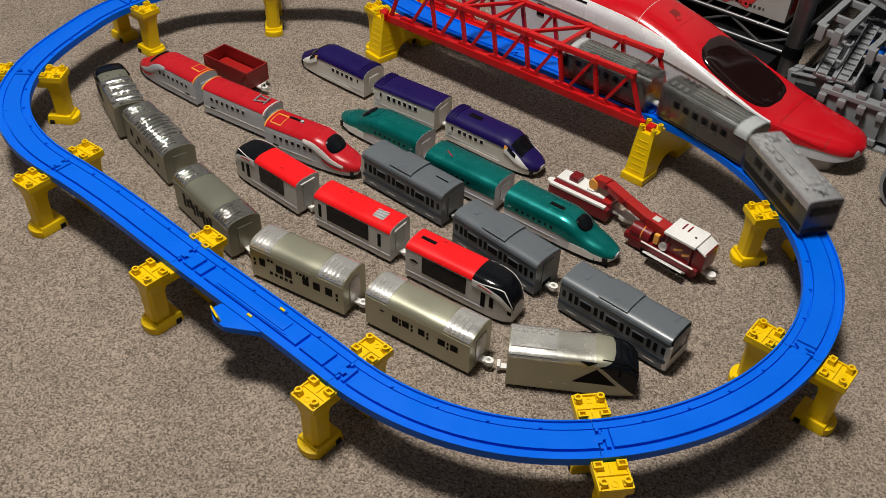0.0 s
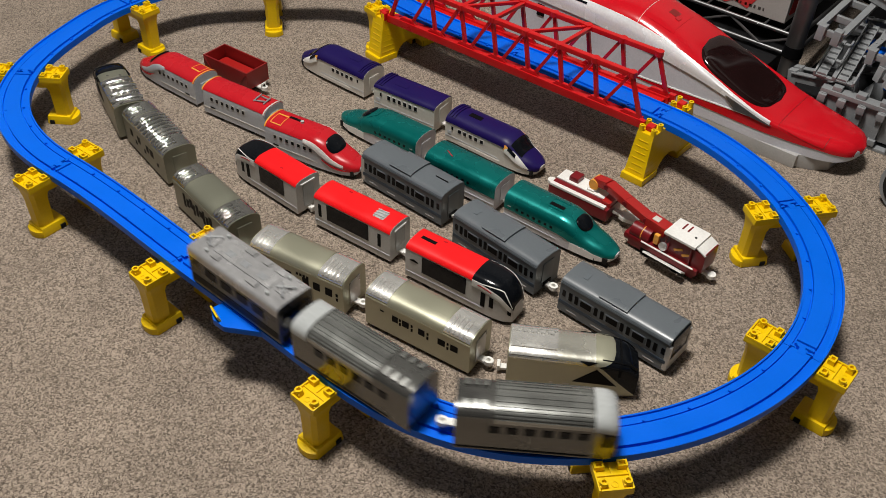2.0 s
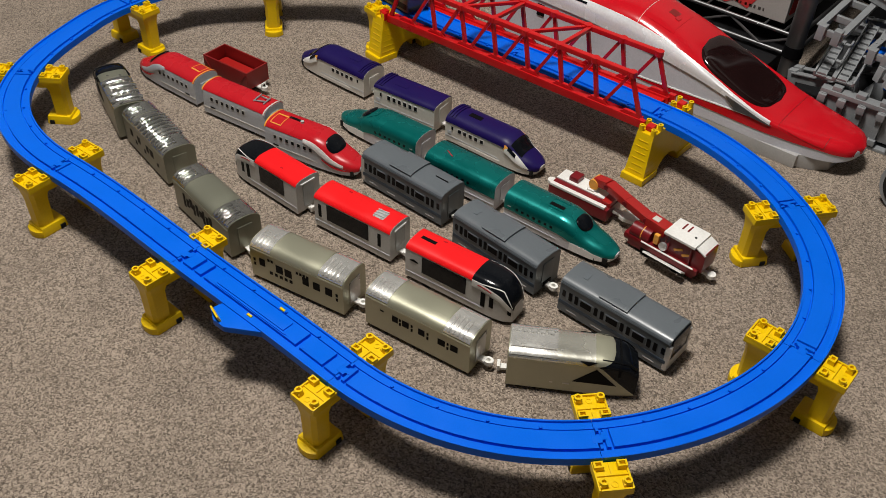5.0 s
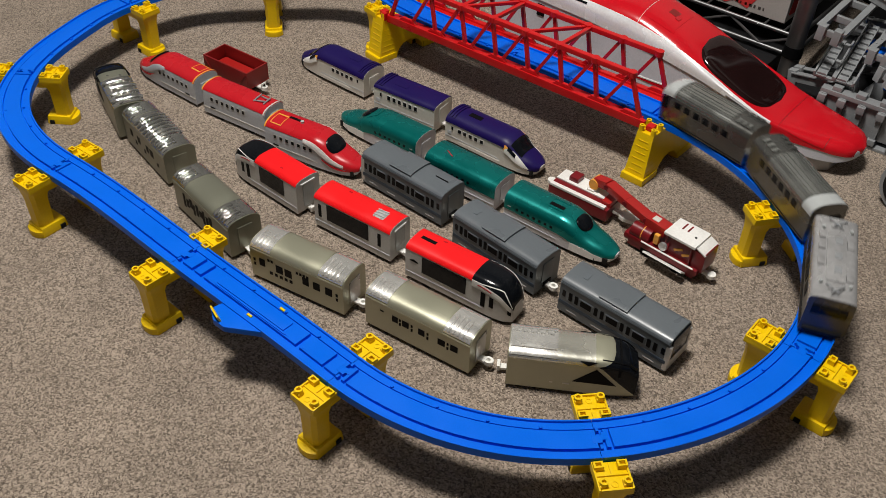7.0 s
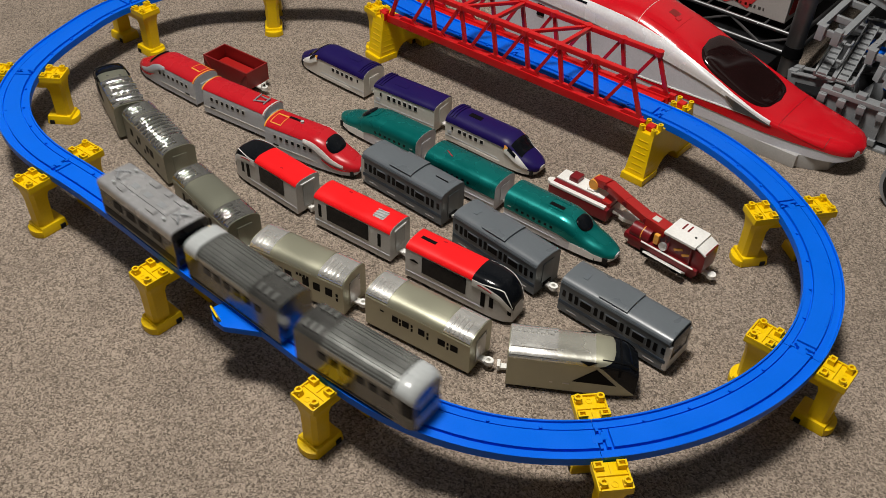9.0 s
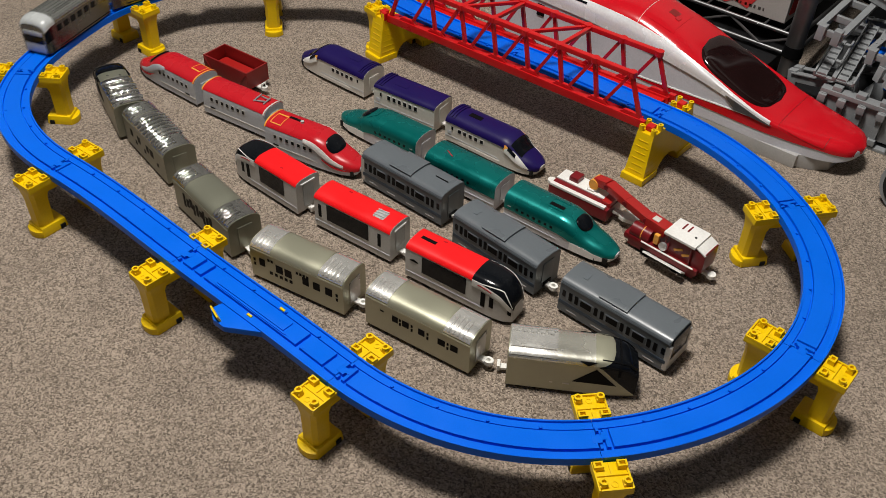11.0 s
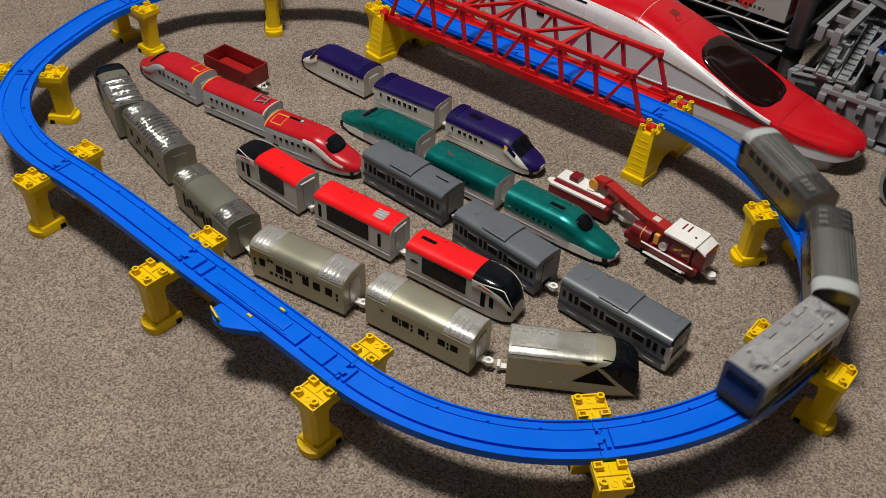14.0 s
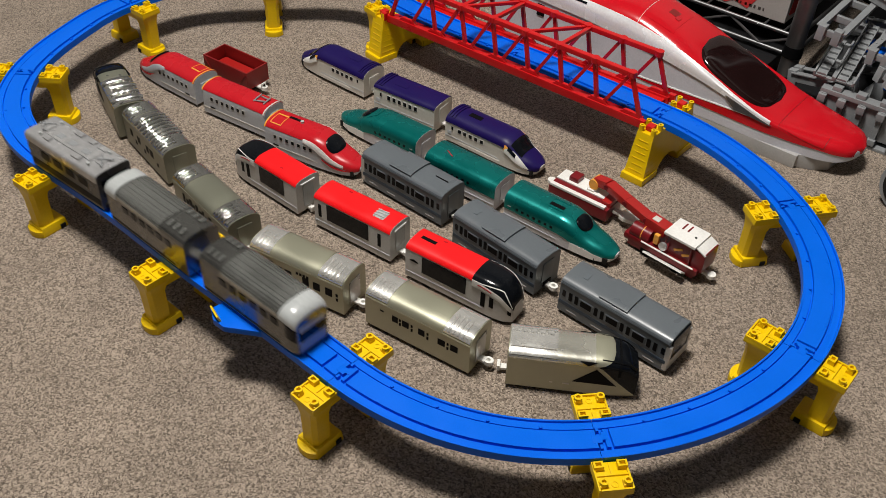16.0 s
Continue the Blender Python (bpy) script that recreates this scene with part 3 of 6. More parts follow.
def bridge():
    """A red truss bridge round the two straight rails of the far side."""
    half = 0.1990
    root = thing("truss_bridge", pose(0.0030, 0.2556, 0, 0, 0, 1.6), "glossy red plastic truss bridge carrying two blue rails", "toy bridge")
    zb, zt, sp = RIM - 0.006, 0.1200, 0.0335
    bays = 7
    pitch = 2 * half / bays
    for sg in (-1, 1):
        y = sg * sp
        side = part("bottom_chord", beam((-half, y, zb), (half, y, zb), 0.0075, 0.0105), RED_TRUSS, root)
        part("ledge", beam((-half + 0.004, y - sg * 0.0080, zb + 0.001), (half - 0.004, y - sg * 0.0080, zb + 0.001), 0.010, 0.003), RED_TRUSS, root)
        tops = [-half + 0.024 + k * (2 * half - 0.048) / bays for k in range(bays + 1)]
        for a, b in zip(tops, tops[1:]):
            part("top_chord", beam((a + 0.0035, y * 0.97, zt), (b - 0.0035, y * 0.97, zt), 0.0072, 0.0062), RED_TRUSS, root)
        for k, a in enumerate(tops):
            part("gusset", rod((a, y * 0.97, zt - 0.0035), (a, y * 0.97, zt + 0.0035), 0.0052, 14), RED_TRUSS, root)
            part("post", beam((a, y * 0.97, zt - 0.002), (a + (0.021 if k == bays else 0.011 if k > 0 else -0.019), y, zb + 0.002), 0.0042, 0.0048), RED_TRUSS, root)
            part("node_plate", moved(prism([(-0.016, -0.0030), (0.016, -0.0030), (0.009, 0.0032), (-0.009, 0.0032)], -0.0022, 0.0022, 0.0006), pose(min(max(a + 0.012, -half + 0.016), half - 0.016), y, zb + 0.0072, 90, 0, 0)), RED_TRUSS, root)
            if k < bays:
                b = tops[k + 1]
                part("diagonal", beam((b - 0.003, y * 0.97, zt - 0.003), (a + 0.017, y, zb + 0.003), 0.0036, 0.0042), RED_TRUSS, root)
    for k in (2, 3, 5):
        a, b = tops[k], tops[k] + 0.004
        part("top_brace", beam((a, -sp * 0.95, zt), (b, sp * 0.95, zt), 0.0055, 0.0045), RED_TRUSS, root)
    for k in (2, 4):
        part("top_brace", beam((tops[k], -sp * 0.95, zt), (tops[k + 1], sp * 0.95, zt), 0.0045, 0.0040), RED_TRUSS, root)
    for x in (-half, half):
        for sg in (-1, 1):
            part("clip", bar(x - 0.006 if x < 0 else x - 0.002, x + 0.002 if x < 0 else x + 0.006, sg * 0.038 - 0.004, sg * 0.038 + 0.002, zb - 0.002, zb + 0.0085, 0.0006), RED_TRUSS, root)
    return root


bridge()

# ---- parked trains on the carpet ----
W = 0.0195


def car_at(a, b, width=2 * W):
    """The pose of a car whose near lower edge runs from a to b, and its length."""
    a, b = Vector(a), Vector(b)
    d = b - a
    n = Vector((-d.y, d.x)).normalized()
    c = (a + b) / 2 + n * width / 2
    return pose(c.x, c.y, 0, 0, 0, math.degrees(math.atan2(d.y, d.x))), d.length


def flip(m):
    return m @ pose(0, 0, 0, 0, 0, 180)


def gold_car(m, ln, label, body=GOLD, roof=GOLD, plate=CHROME_GOLD, win="rows", head=False, ribs=False):
    root = thing("gold_train_car" if not head else "gold_head_car", m, label, "toy train car", "gold luxury train")
    x0, x1 = -ln / 2, ln / 2
    z0 = 0.0045
    if head:
        low = curve([(x0, 0.0405), (x1 - 0.034, 0.0400), (x1 - 0.012, 0.0350), (x1, 0.0240)])
        top = curve([(x0, 0.0480), (x1 - 0.034, 0.0476), (x1 - 0.012, 0.0440), (x1, 0.0345)])
        wid = curve([(x0, W), (x1 - 0.03, W), (x1, 0.0165)])
        h = Hull(x0, x1, wid, low, top, z0, power=0.72)
    else:
        h = Hull(x0, x1, W, 0.0385, 0.0490, z0, power=0.75)
    part("body", h.shell(30 if head else 6), body, root)
    if not head:
        for a, b in ((x0 + 0.001, x0 + 0.026), (x1 - 0.030, x1 - 0.001)):
            pl = part("roof_plate", h.patch(a, b, -0.40, 0.40, 0.0006, 3, 16), plate, root, "shiny plated roof panel")
            for i in range(4):
                x = a + (b - a) * (0.16 + 0.17 * i)
                part("roof_rib", h.hoop(x - 0.0005, x + 0.0022, -0.34, 0.02, 0.0016 if body is GOLD_DARK else 0.0010, 8, 10), plate, pl)
            part("roof_box", h.patch(b - 0.006, b - 0.002, -0.30, -0.16, 0.0012, 2, 3), plate, pl)
        part("roof_panel", h.patch(x0 + 0.027, x1 - 0.031, -0.44, 0.44, 0.0004, 2, 16), roof, root)
        if ribs:
            for i in range(7):
                x = x0 + 0.034 + i * 0.0075
                part("roof_rib", h.hoop(x, x + 0.0058, -0.36, 0.34, 0.0026, 8, 12), plate, root)
        for s in (-1, 1):
            part("eave_line", h.patch(x0 + 0.0005, x1 - 0.0005, s * 0.455, s * 0.485, 0.0008, 2, 1), body, root)
        end_plate(root, x1, h, body if body is GOLD_DARK else SILVER, 1)
        end_plate(root, x0, h, body if body is GOLD_DARK else SILVER, -1)
    if win == "rows":
        windows(root, h, [(x0 + 0.0115, x0 + 0.0185), (x0 + 0.0325, x0 + 0.041), (x0 + 0.0435, x0 + 0.052), (x0 + 0.0655, x0 + 0.073), (x0 + 0.0785, x0 + 0.0865), (x1 - 0.0215, x1 - 0.0135)], 0.0222, 0.0318, BLACK)
        small = [(x0 + 0.0225 + 0.004 * i, x0 + 0.0250 + 0.004 * i) for i in range(2)] + [(x0 + 0.058 + 0.0042 * i, x0 + 0.0606 + 0.0042 * i) for i in range(4)]
        windows(root, h, small, 0.032, 0.0352, BLACK)
        windows(root, h, [(x0 + 0.024 + 0.0062 * i, x0 + 0.0275 + 0.0062 * i) for i in range(5)], 0.0155, 0.0192, BLACK)
        windows(root, h, [(x0 + 0.004, x0 + 0.0065), (x1 - 0.009, x1 - 0.0065)], 0.0255, 0.029, BLACK)
        windows(root, h, [(x0 + 0.004, x0 + 0.0065), (x1 - 0.009, x1 - 0.0065)], 0.0195, 0.023, BLACK)
    elif win == "few":
        windows(root, h, [(x0 + 0.032, x0 + 0.0385), (x0 + 0.0435, x0 + 0.051), (x0 + 0.062, x0 + 0.069), (x1 - 0.035, x1 - 0.027), (x1 - 0.021, x1 - 0.013)], 0.024, 0.0315, BLACK)
        windows(root, h, [(x0 + 0.0400, x0 + 0.0420), (x0 + 0.0535, x0 + 0.0555), (x0 + 0.0715, x0 + 0.0735), (x1 - 0.0250, x1 - 0.0230)], 0.0225, 0.0262, BLACK)
        windows(root, h, [(x0 + 0.0400, x0 + 0.0420), (x0 + 0.0535, x0 + 0.0555), (x0 + 0.0715, x0 + 0.0735), (x1 - 0.0250, x1 - 0.0230)], 0.0280, 0.0312, BLACK)
        windows(root, h, [(x0 + 0.018, x0 + 0.022)], 0.030, 0.0315, BLACK)
    elif win == "slant":
        for i in range(9):
            a = x0 + 0.020 + i * 0.0068
            for s in (1, -1):
                part("window", h.patch(a, a + 0.0042 + (i % 3) * 0.0008, s * h.t_of(0, 0.034 - (i % 2) * 0.004), s * h.t_of(0, 0.0165 + (i % 3) * 0.003), 0.0004, 2, 2), BLACK, root)
    elif win == "side":
        windows(root, h, [(x0 + 0.018, x0 + 0.024), (x0 + 0.038, x0 + 0.045), (x0 + 0.062, x0 + 0.068), (x1 - 0.040, x1 - 0.032)], 0.022, 0.031, BLACK)
        windows(root, h, [(x0 + 0.030, x0 + 0.034), (x0 + 0.054, x0 + 0.058), (x1 - 0.024, x1 - 0.020)], 0.016, 0.021, BLACK)
    if head:
        # black cab hood with slanted nose windows
        f0 = lambda x: -0.5 - max(0, (x - (x1 - 0.034)) / 0.034) * 0.44
        f1 = lambda x: 0.5 + max(0, (x - (x1 - 0.034)) / 0.034) * 0.44
        part("cab_hood", h.patch(x1 - 0.036, x1 + 0.0003, f0, f1, 0.0007, 12, 22), GLASS_DARK, root, "smoked black cab glazing")
        for s in (-1, 1):
            part("hood_rib", h.patch(x1 - 0.034, x1 - 0.002, s * 0.24, s * 0.27, 0.0014, 8, 1), BLACK, root)
            tri = lambda x: s * (0.80 - 0.26 * (1 - abs((x - (x1 - 0.038)) / 0.020)))
            part("side_window", h.patch(x1 - 0.058, x1 - 0.018, tri, s * 0.80, 0.0005, 12, 3), BLACK, root, "triangular black side window")
            tri2 = lambda x: s * (0.34 + 0.12 * (1 - abs((x - (x1 - 0.046)) / 0.008)))
            part("roof_window", h.patch(x1 - 0.054, x1 - 0.038, s * 0.34, tri2, 0.0016, 6, 2), BLACK, root)
        part("cab_front", bar(x1 - 0.0004, x1 + 0.0010, -0.0150, 0.0150, 0.0080, 0.0300, 0.0005), GLASS_DARK, root, "black cab front")
        part("cab_bar", h.patch(x1 - 0.018, x1 - 0.016, -0.6, 0.6, 0.0012, 1, 16), BLACK, root)
        # The gold head's roof highlight is laid on as a paler skin.
        if body is GOLD:
            part("roof_skin", h.patch(x0 + 0.0005, x1 - 0.040, -0.475, 0.475, 0.0008, 6, 22), ROOF_SHEEN, root, "pale satin roof skin carrying the bright sheen")
            arc = lambda x: 0.47 * math.sqrt(max(0.01, 1 - ((x - x1 + 0.040) / 0.018) ** 2))
            part("roof_tongue", h.patch(x1 - 0.040, x1 - 0.0222, lambda x: -arc(x), arc, 0.0012, 12, 16), body, root, "rounded gold roof end over the cab glass")
        part("roof_plate", h.patch(x0 + 0.001, x0 + (0.066 if body is GOLD_DARK else 0.044), -0.36, 0.36, 0.0014, 6, 14), plate, root, "shiny plated roof panel")
        for i in range(5):
            part("roof_box", moved(bar(-0.0032, 0.0032, -0.0022, 0.0022, 0, 0.0025, 0.0005), pose(x0 + 0.006 + i * 0.0078, 0.0085, 0.0475)), plate, root)
        for i in range(14):
            xx, yy = x0 + 0.048 + (i * 37 % 31) / 31 * 0.030, -0.010 + (i * 53 % 19) / 19 * 0.018
            part("roof_knob", moved(bar(-0.0012, 0.0012, -0.0008, 0.0008, 0, 0.0012, 0.0002), pose(xx, yy, 0.0471)), plate, root)
        for i in range(4 if body is GOLD_DARK else 0):
            x = x0 + 0.008 + i * 0.0150
            part("roof_rib", h.hoop(x, x + 0.0085 - 0.0015 * (i % 2), -0.34 + 0.05 * (i % 2), 0.32 - 0.08 * (i % 3), 0.0036, 8, 12), plate, root)
        if body is GOLD:
            for x in (x0 + 0.012, x0 + 0.029):
                part("roof_fan", rod((x, -0.003, 0.0470), (x, -0.003, 0.0496), 0.0058, 20), plate, root, "round plated roof fan")
            for y in (-0.0115, 0.0115):
                part("tray_edge", bar(x0 + 0.002, x0 + 0.043, y - 0.0007, y + 0.0007, 0.0462, 0.0500, 0.0003), plate, root)
        part("roof_line", h.patch(x0 + 0.0005, x1 - 0.05, -0.47, -0.44, 0.0007, 4, 1), body, root)
        part("side_mark", h.patch(x0 + 0.04, x0 + 0.043, -0.85, -0.87, 0.0004, 1, 1), IVORY, root)
        part("side_mark", h.patch(x0 + 0.052, x0 + 0.058, -0.85, -0.87, 0.0004, 1, 1), IVORY, root)
    undercarriage(root, x0, x1, hook=not head, hook_front=head)
    return root


GOLD_CARS = (((-0.411, -0.117), (-0.296, -0.160)), ((-0.286, -0.1556), (-0.176, -0.178)), ((-0.1375, -0.1947), (-0.024, -0.2115)),
             ((0.011, -0.213), (0.124, -0.193)), ((0.146, -0.185), (0.264, -0.170)), ((0.297, -0.157), (0.396, -0.092)))
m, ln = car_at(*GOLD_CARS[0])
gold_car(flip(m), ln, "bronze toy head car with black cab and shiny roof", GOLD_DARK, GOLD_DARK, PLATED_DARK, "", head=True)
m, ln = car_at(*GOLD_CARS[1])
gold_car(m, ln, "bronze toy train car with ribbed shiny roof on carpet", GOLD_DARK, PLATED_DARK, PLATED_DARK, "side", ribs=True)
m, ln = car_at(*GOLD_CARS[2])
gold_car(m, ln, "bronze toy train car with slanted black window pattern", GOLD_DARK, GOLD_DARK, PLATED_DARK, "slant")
m, ln = car_at(*GOLD_CARS[3])
gold_car(m, ln, "champagne gold toy train car with many small windows", GOLD, GOLD, CHROME_GOLD, "rows")
m, ln = car_at(*GOLD_CARS[4])
gold_car(m, ln, "champagne gold toy train car with few square windows", GOLD, GOLD, CHROME_GOLD, "few")
m, ln = car_at(*GOLD_CARS[5])
gold_car(m, ln, "champagne gold toy head car with black cab glazing", GOLD, GOLD, CHROME_GOLD, "", head=True)


def nex_car(m, ln, label, head=False, panto=False, slot=False):
    root = thing("express_head_car" if head else "express_car", m, label, "toy train car", "red and white express train")
    x0, x1 = -ln / 2, ln / 2
    W = 0.0172
    if head:
        top = curve([(x0, 0.0475), (x1 - 0.036, 0.0475), (x1 - 0.016, 0.0455), (x1 - 0.004, 0.036), (x1, 0.026)])
        eav = curve([(x0, 0.0395), (x1 - 0.036, 0.0395), (x1 - 0.014, 0.034), (x1, 0.018)])
        wid = curve([(x0, W), (x1 - 0.026, W), (x1 - 0.010, 0.0155), (x1 - 0.003, 0.0125), (x1, 0.010)])
        h = Hull(x0, x1, wid, eav, top, 0.0045, power=0.7)
        n = 34
    else:
        h = Hull(x0, x1, W, 0.0395, 0.0475, 0.0045, power=0.75)
        n = 6
    part("body", h.shell(n), NEX_WHITE, root)
    xe = x1 - 0.045 if head else x1 - 0.0004
    part("roof", h.patch(x0 + 0.0004, xe, -0.46, 0.46, 0.0005, 4, 20), NEX_RED, root, "bright red roof skin")
    part("roof_mark", h.patch(x0 + 0.030, x0 + 0.034, 0.10, 0.13, 0.0009, 1, 1), CRIMSON, root)
    if panto:
        pn = part("pantograph_well", h.patch(x1 - 0.030, x1 - 0.016, -0.13, 0.03, 0.0007, 2, 8), PALE_GREY, root, "grey moulded roof equipment")
        for i in range(2):
            part("pantograph_bar", h.patch(x1 - 0.0285 + i * 0.0090, x1 - 0.0275 + i * 0.0090, -0.15, 0.05, 0.0016, 1, 8), SILVER, pn)
        for y in (-0.006, -0.0015, 0.0025):
            part("pantograph_rod", rod((x1 - 0.0300, y, 0.0490), (x1 - 0.0165, y + 0.001, 0.0490), 0.0006, 6), SILVER, pn)
    if slot:
        part("switch_slot", h.patch(x0 + 0.008, x0 + 0.026, -0.012, 0.022, 0.0008, 2, 2), BLACK, root, "black switch slot")
    a, b = (x0 + 0.021, x1 - 0.052) if head else (x0 + 0.018, x1 - 0.029)
    for s in (-1, 1):
        part("window_band", h.patch(a, b, s * 0.50, s * h.t_of(0, 0.0185), 0.0005, 4, 3), GLASS_DARK, root, "long black window band")
        if head:
            part("door_window", h.patch(x1 - 0.034, x1 - 0.029, s * 0.60, s * 0.86, 0.0005, 1, 2), BLACK, root)
            part("door_window", h.patch(x1 - 0.024, x1 - 0.0195, s * 0.60, s * 0.80, 0.0005, 1, 2), BLACK, root)
            part("headlight", h.patch(x1 - 0.0045, x1 - 0.0015, s * 0.58, s * 0.72, 0.0006, 2, 3), BLACK, root)
        else:
            part("door_window", h.patch(x1 - 0.0165, x1 - 0.0125, s * 0.56, s * 0.80, 0.0005, 1, 2), BLACK, root)
            part("door_window", h.patch(x0 + 0.006, x0 + 0.010, s * 0.56, s * 0.80, 0.0005, 1, 2), BLACK, root)
        part("sill_line", h.patch(x0 + 0.0004, x1 - (0.03 if head else 0.0004), s * 0.885, s * 0.90, 0.0004, 2, 1), LILAC_GREY, root)
    if head:
        part("cab_hood", h.patch(x1 - 0.0455, x1 + 0.0001, -0.44, 0.44, 0.0007, 18, 20), GLASS_DARK, root, "black nose hood")
        for s in (-1, 1):
            lo = lambda x: s * (0.40 - 0.18 * max(0, min(1, (x - (x1 - 0.034)) / 0.024)) + 0.16 * max(0, (x - (x1 - 0.010)) / 0.010))
            hi = lambda x: s * (0.43 - 0.18 * max(0, min(1, (x - (x1 - 0.034)) / 0.024)) + 0.16 * max(0, (x - (x1 - 0.010)) / 0.010))
            part("white_rim", h.patch(x1 - 0.045, x1 - 0.0005, lo, hi, 0.0011, 18, 1), WHITE, root, "thin white rim line")
            part("cheek", h.patch(x1 - 0.045, x1 - 0.002, s * 0.44, s * 0.56, 0.0009, 16, 3), WHITE, root, "white cheek panel")
            part("lettering", h.patch(x1 - 0.038, x1 - 0.022, s * 0.485, s * 0.50, 0.0012, 3, 1), CRIMSON, root, "small red lettering bar")
        part("emblem", h.patch(x0 + 0.006, x0 + 0.016, lambda x: -0.62 - 0.03 * abs(x - x0 - 0.011) / 0.005, -0.665, 0.0005, 6, 1), BLACK, root, "small black emblem shape")
    else:
        end_plate(root, x1, h, PALE_GREY, 1)
    if head:
        end_plate(root, x0, h, PALE_GREY, -1)
    bm = bar(x1 - 0.0002 if not head else x0 - 0.0012, x1 + 0.0012 if not head else x0 + 0.0002, -0.010, 0.010, 0.040, 0.0418, 0.0003)
    part("end_rail", bm, WHITE, root)
    undercarriage(root, x0, x1, hook=not head, hook_front=head)
    return root


m, ln = car_at((-0.140, -0.113), (-0.026, -0.115), 0.0344)
nex_car(flip(m), ln, "red and white toy head car with black nose", head=True)
m, ln = car_at((0.000, -0.113), (0.104, -0.104), 0.0344)
nex_car(m, ln, "red and white toy train car with roof equipment", panto=True)
m, ln = car_at((0.129, -0.108), (0.255, -0.096), 0.0344)
nex_car(m, ln, "red and white toy head car with switch slot", head=True, slot=True)


def commuter_car(m, ln, label, cab=0, slot=False, box=True):
    root = thing("commuter_car", m, label, "toy train car", "grey commuter train")
    x0, x1 = -ln / 2, ln / 2
    h = Hull(x0, x1, W, 0.0395, 0.0465, 0.0045, power=0.7)
    part("body", h.shell(6), GREY, root)
    part("roof", h.patch(x0 + 0.0004, x1 - 0.0004, -0.40, 0.40, 0.0005, 2, 18), GREY_ROOF, root)
    part("roof_unit", h.patch(-0.020, 0.012, -0.27, 0.27, 0.0028, 2, 12), GREY_ROOF, root, "raised grey air conditioner hood")
    for s in (-1, 1):
        for t in (0.43, 0.47):
            part("gutter", h.patch(x0 + 0.0005, x1 - 0.0005, s * t, s * (t + 0.018), 0.0007, 2, 1), GREY, root)
        part("waist_stripe", h.patch(x0 + 0.0005, x1 - 0.0005, s * 0.80, s * 0.86, 0.0003, 2, 1), STRIPE_BLUE, root, "dull blue waist stripe")
    u = ln / 0.118
    for c in (-0.043, -0.0145, 0.014, 0.0425):
        for d in (-0.0034, 0.0034):
            windows(root, h, [((c + d) * u - 0.0019, (c + d) * u + 0.0019)], 0.0235, 0.0335, BLACK, name="door_window", off=0.0006)
    for c in (-0.0288, -0.0002, 0.0283):
        windows(root, h, [(c * u - 0.0072, c * u + 0.0072)], 0.0243, 0.0332, GREY, name="window_frame", off=0.0008)
        windows(root, h, [(c * u - 0.0062, c * u + 0.0062)], 0.0253, 0.0322, BLACK, off=0.0012)
    windows(root, h, [(x0 + 0.0035, x0 + 0.0072), (x1 - 0.0072, x1 - 0.0035)], 0.0250, 0.0325, GLASS_DARK)
    for c in (-0.043, -0.0145, 0.014, 0.0425):
        windows(root, h, [(c * u - 0.0062, c * u + 0.0062)], 0.0085, 0.0095, SILVER, name="door_sill", off=0.0004)
    if slot:
        part("switch_slot", h.patch(x1 - 0.028, x1 - 0.010, 0.010, 0.026, 0.0009, 2, 2), BLACK, root, "black switch slot")
    else:
        part("roof_mark", h.patch(x0 + 0.016, x0 + 0.021, -0.06, 0.02, 0.0010, 1, 2), GREY, root)
    if cab:
        s = cab
        xe = x1 if s > 0 else x0
        bm = bar(min(xe, xe + s * 0.0016), max(xe, xe + s * 0.0016), -W * 0.80, W * 0.80, 0.0180, 0.0440, 0.0006)
        part("cab_glass", bm, GLASS_DARK, root, "black cab front panel")
        for y in (-1, 1):
            ya, yb = sorted((y * W * 0.80, y * W * 1.01))
            part("cab_pillar", bar(min(xe - s * 0.003, xe + s * 0.0022), max(xe - s * 0.003, xe + s * 0.0022), ya, yb, 0.006, 0.0370, 0.0010), SILVER, root, "silver cab corner")
        part("cab_apron", bar(min(xe, xe + s * 0.0020), max(xe, xe + s * 0.0020), -W * 0.8, W * 0.8, 0.006, 0.0178, 0.0008), SILVER, root, "silver lower cab front")
    if cab <= 0:
        end_plate(root, x1, h, GREY, 1)
        part("hatch", bar(x1 + 0.0006, x1 + 0.0016, -0.006, 0.006, 0.008, 0.014, 0.0003), BLACK, root)
    undercarriage(root, x0, x1, hook=cab <= 0)
    return root


m, ln = car_at((-0.016, -0.021), (0.105, -0.022))
commuter_car(m, ln, "grey toy commuter head car with black roof switch slot", cab=-1, slot=True)
m, ln = car_at((0.132, -0.035), (0.247, -0.043))
commuter_car(m, ln, "grey toy commuter middle car with raised roof units")
m, ln = car_at((0.276, -0.042), (0.400, -0.045))
commuter_car(m, ln, "grey toy commuter head car with silver cab front", cab=1)


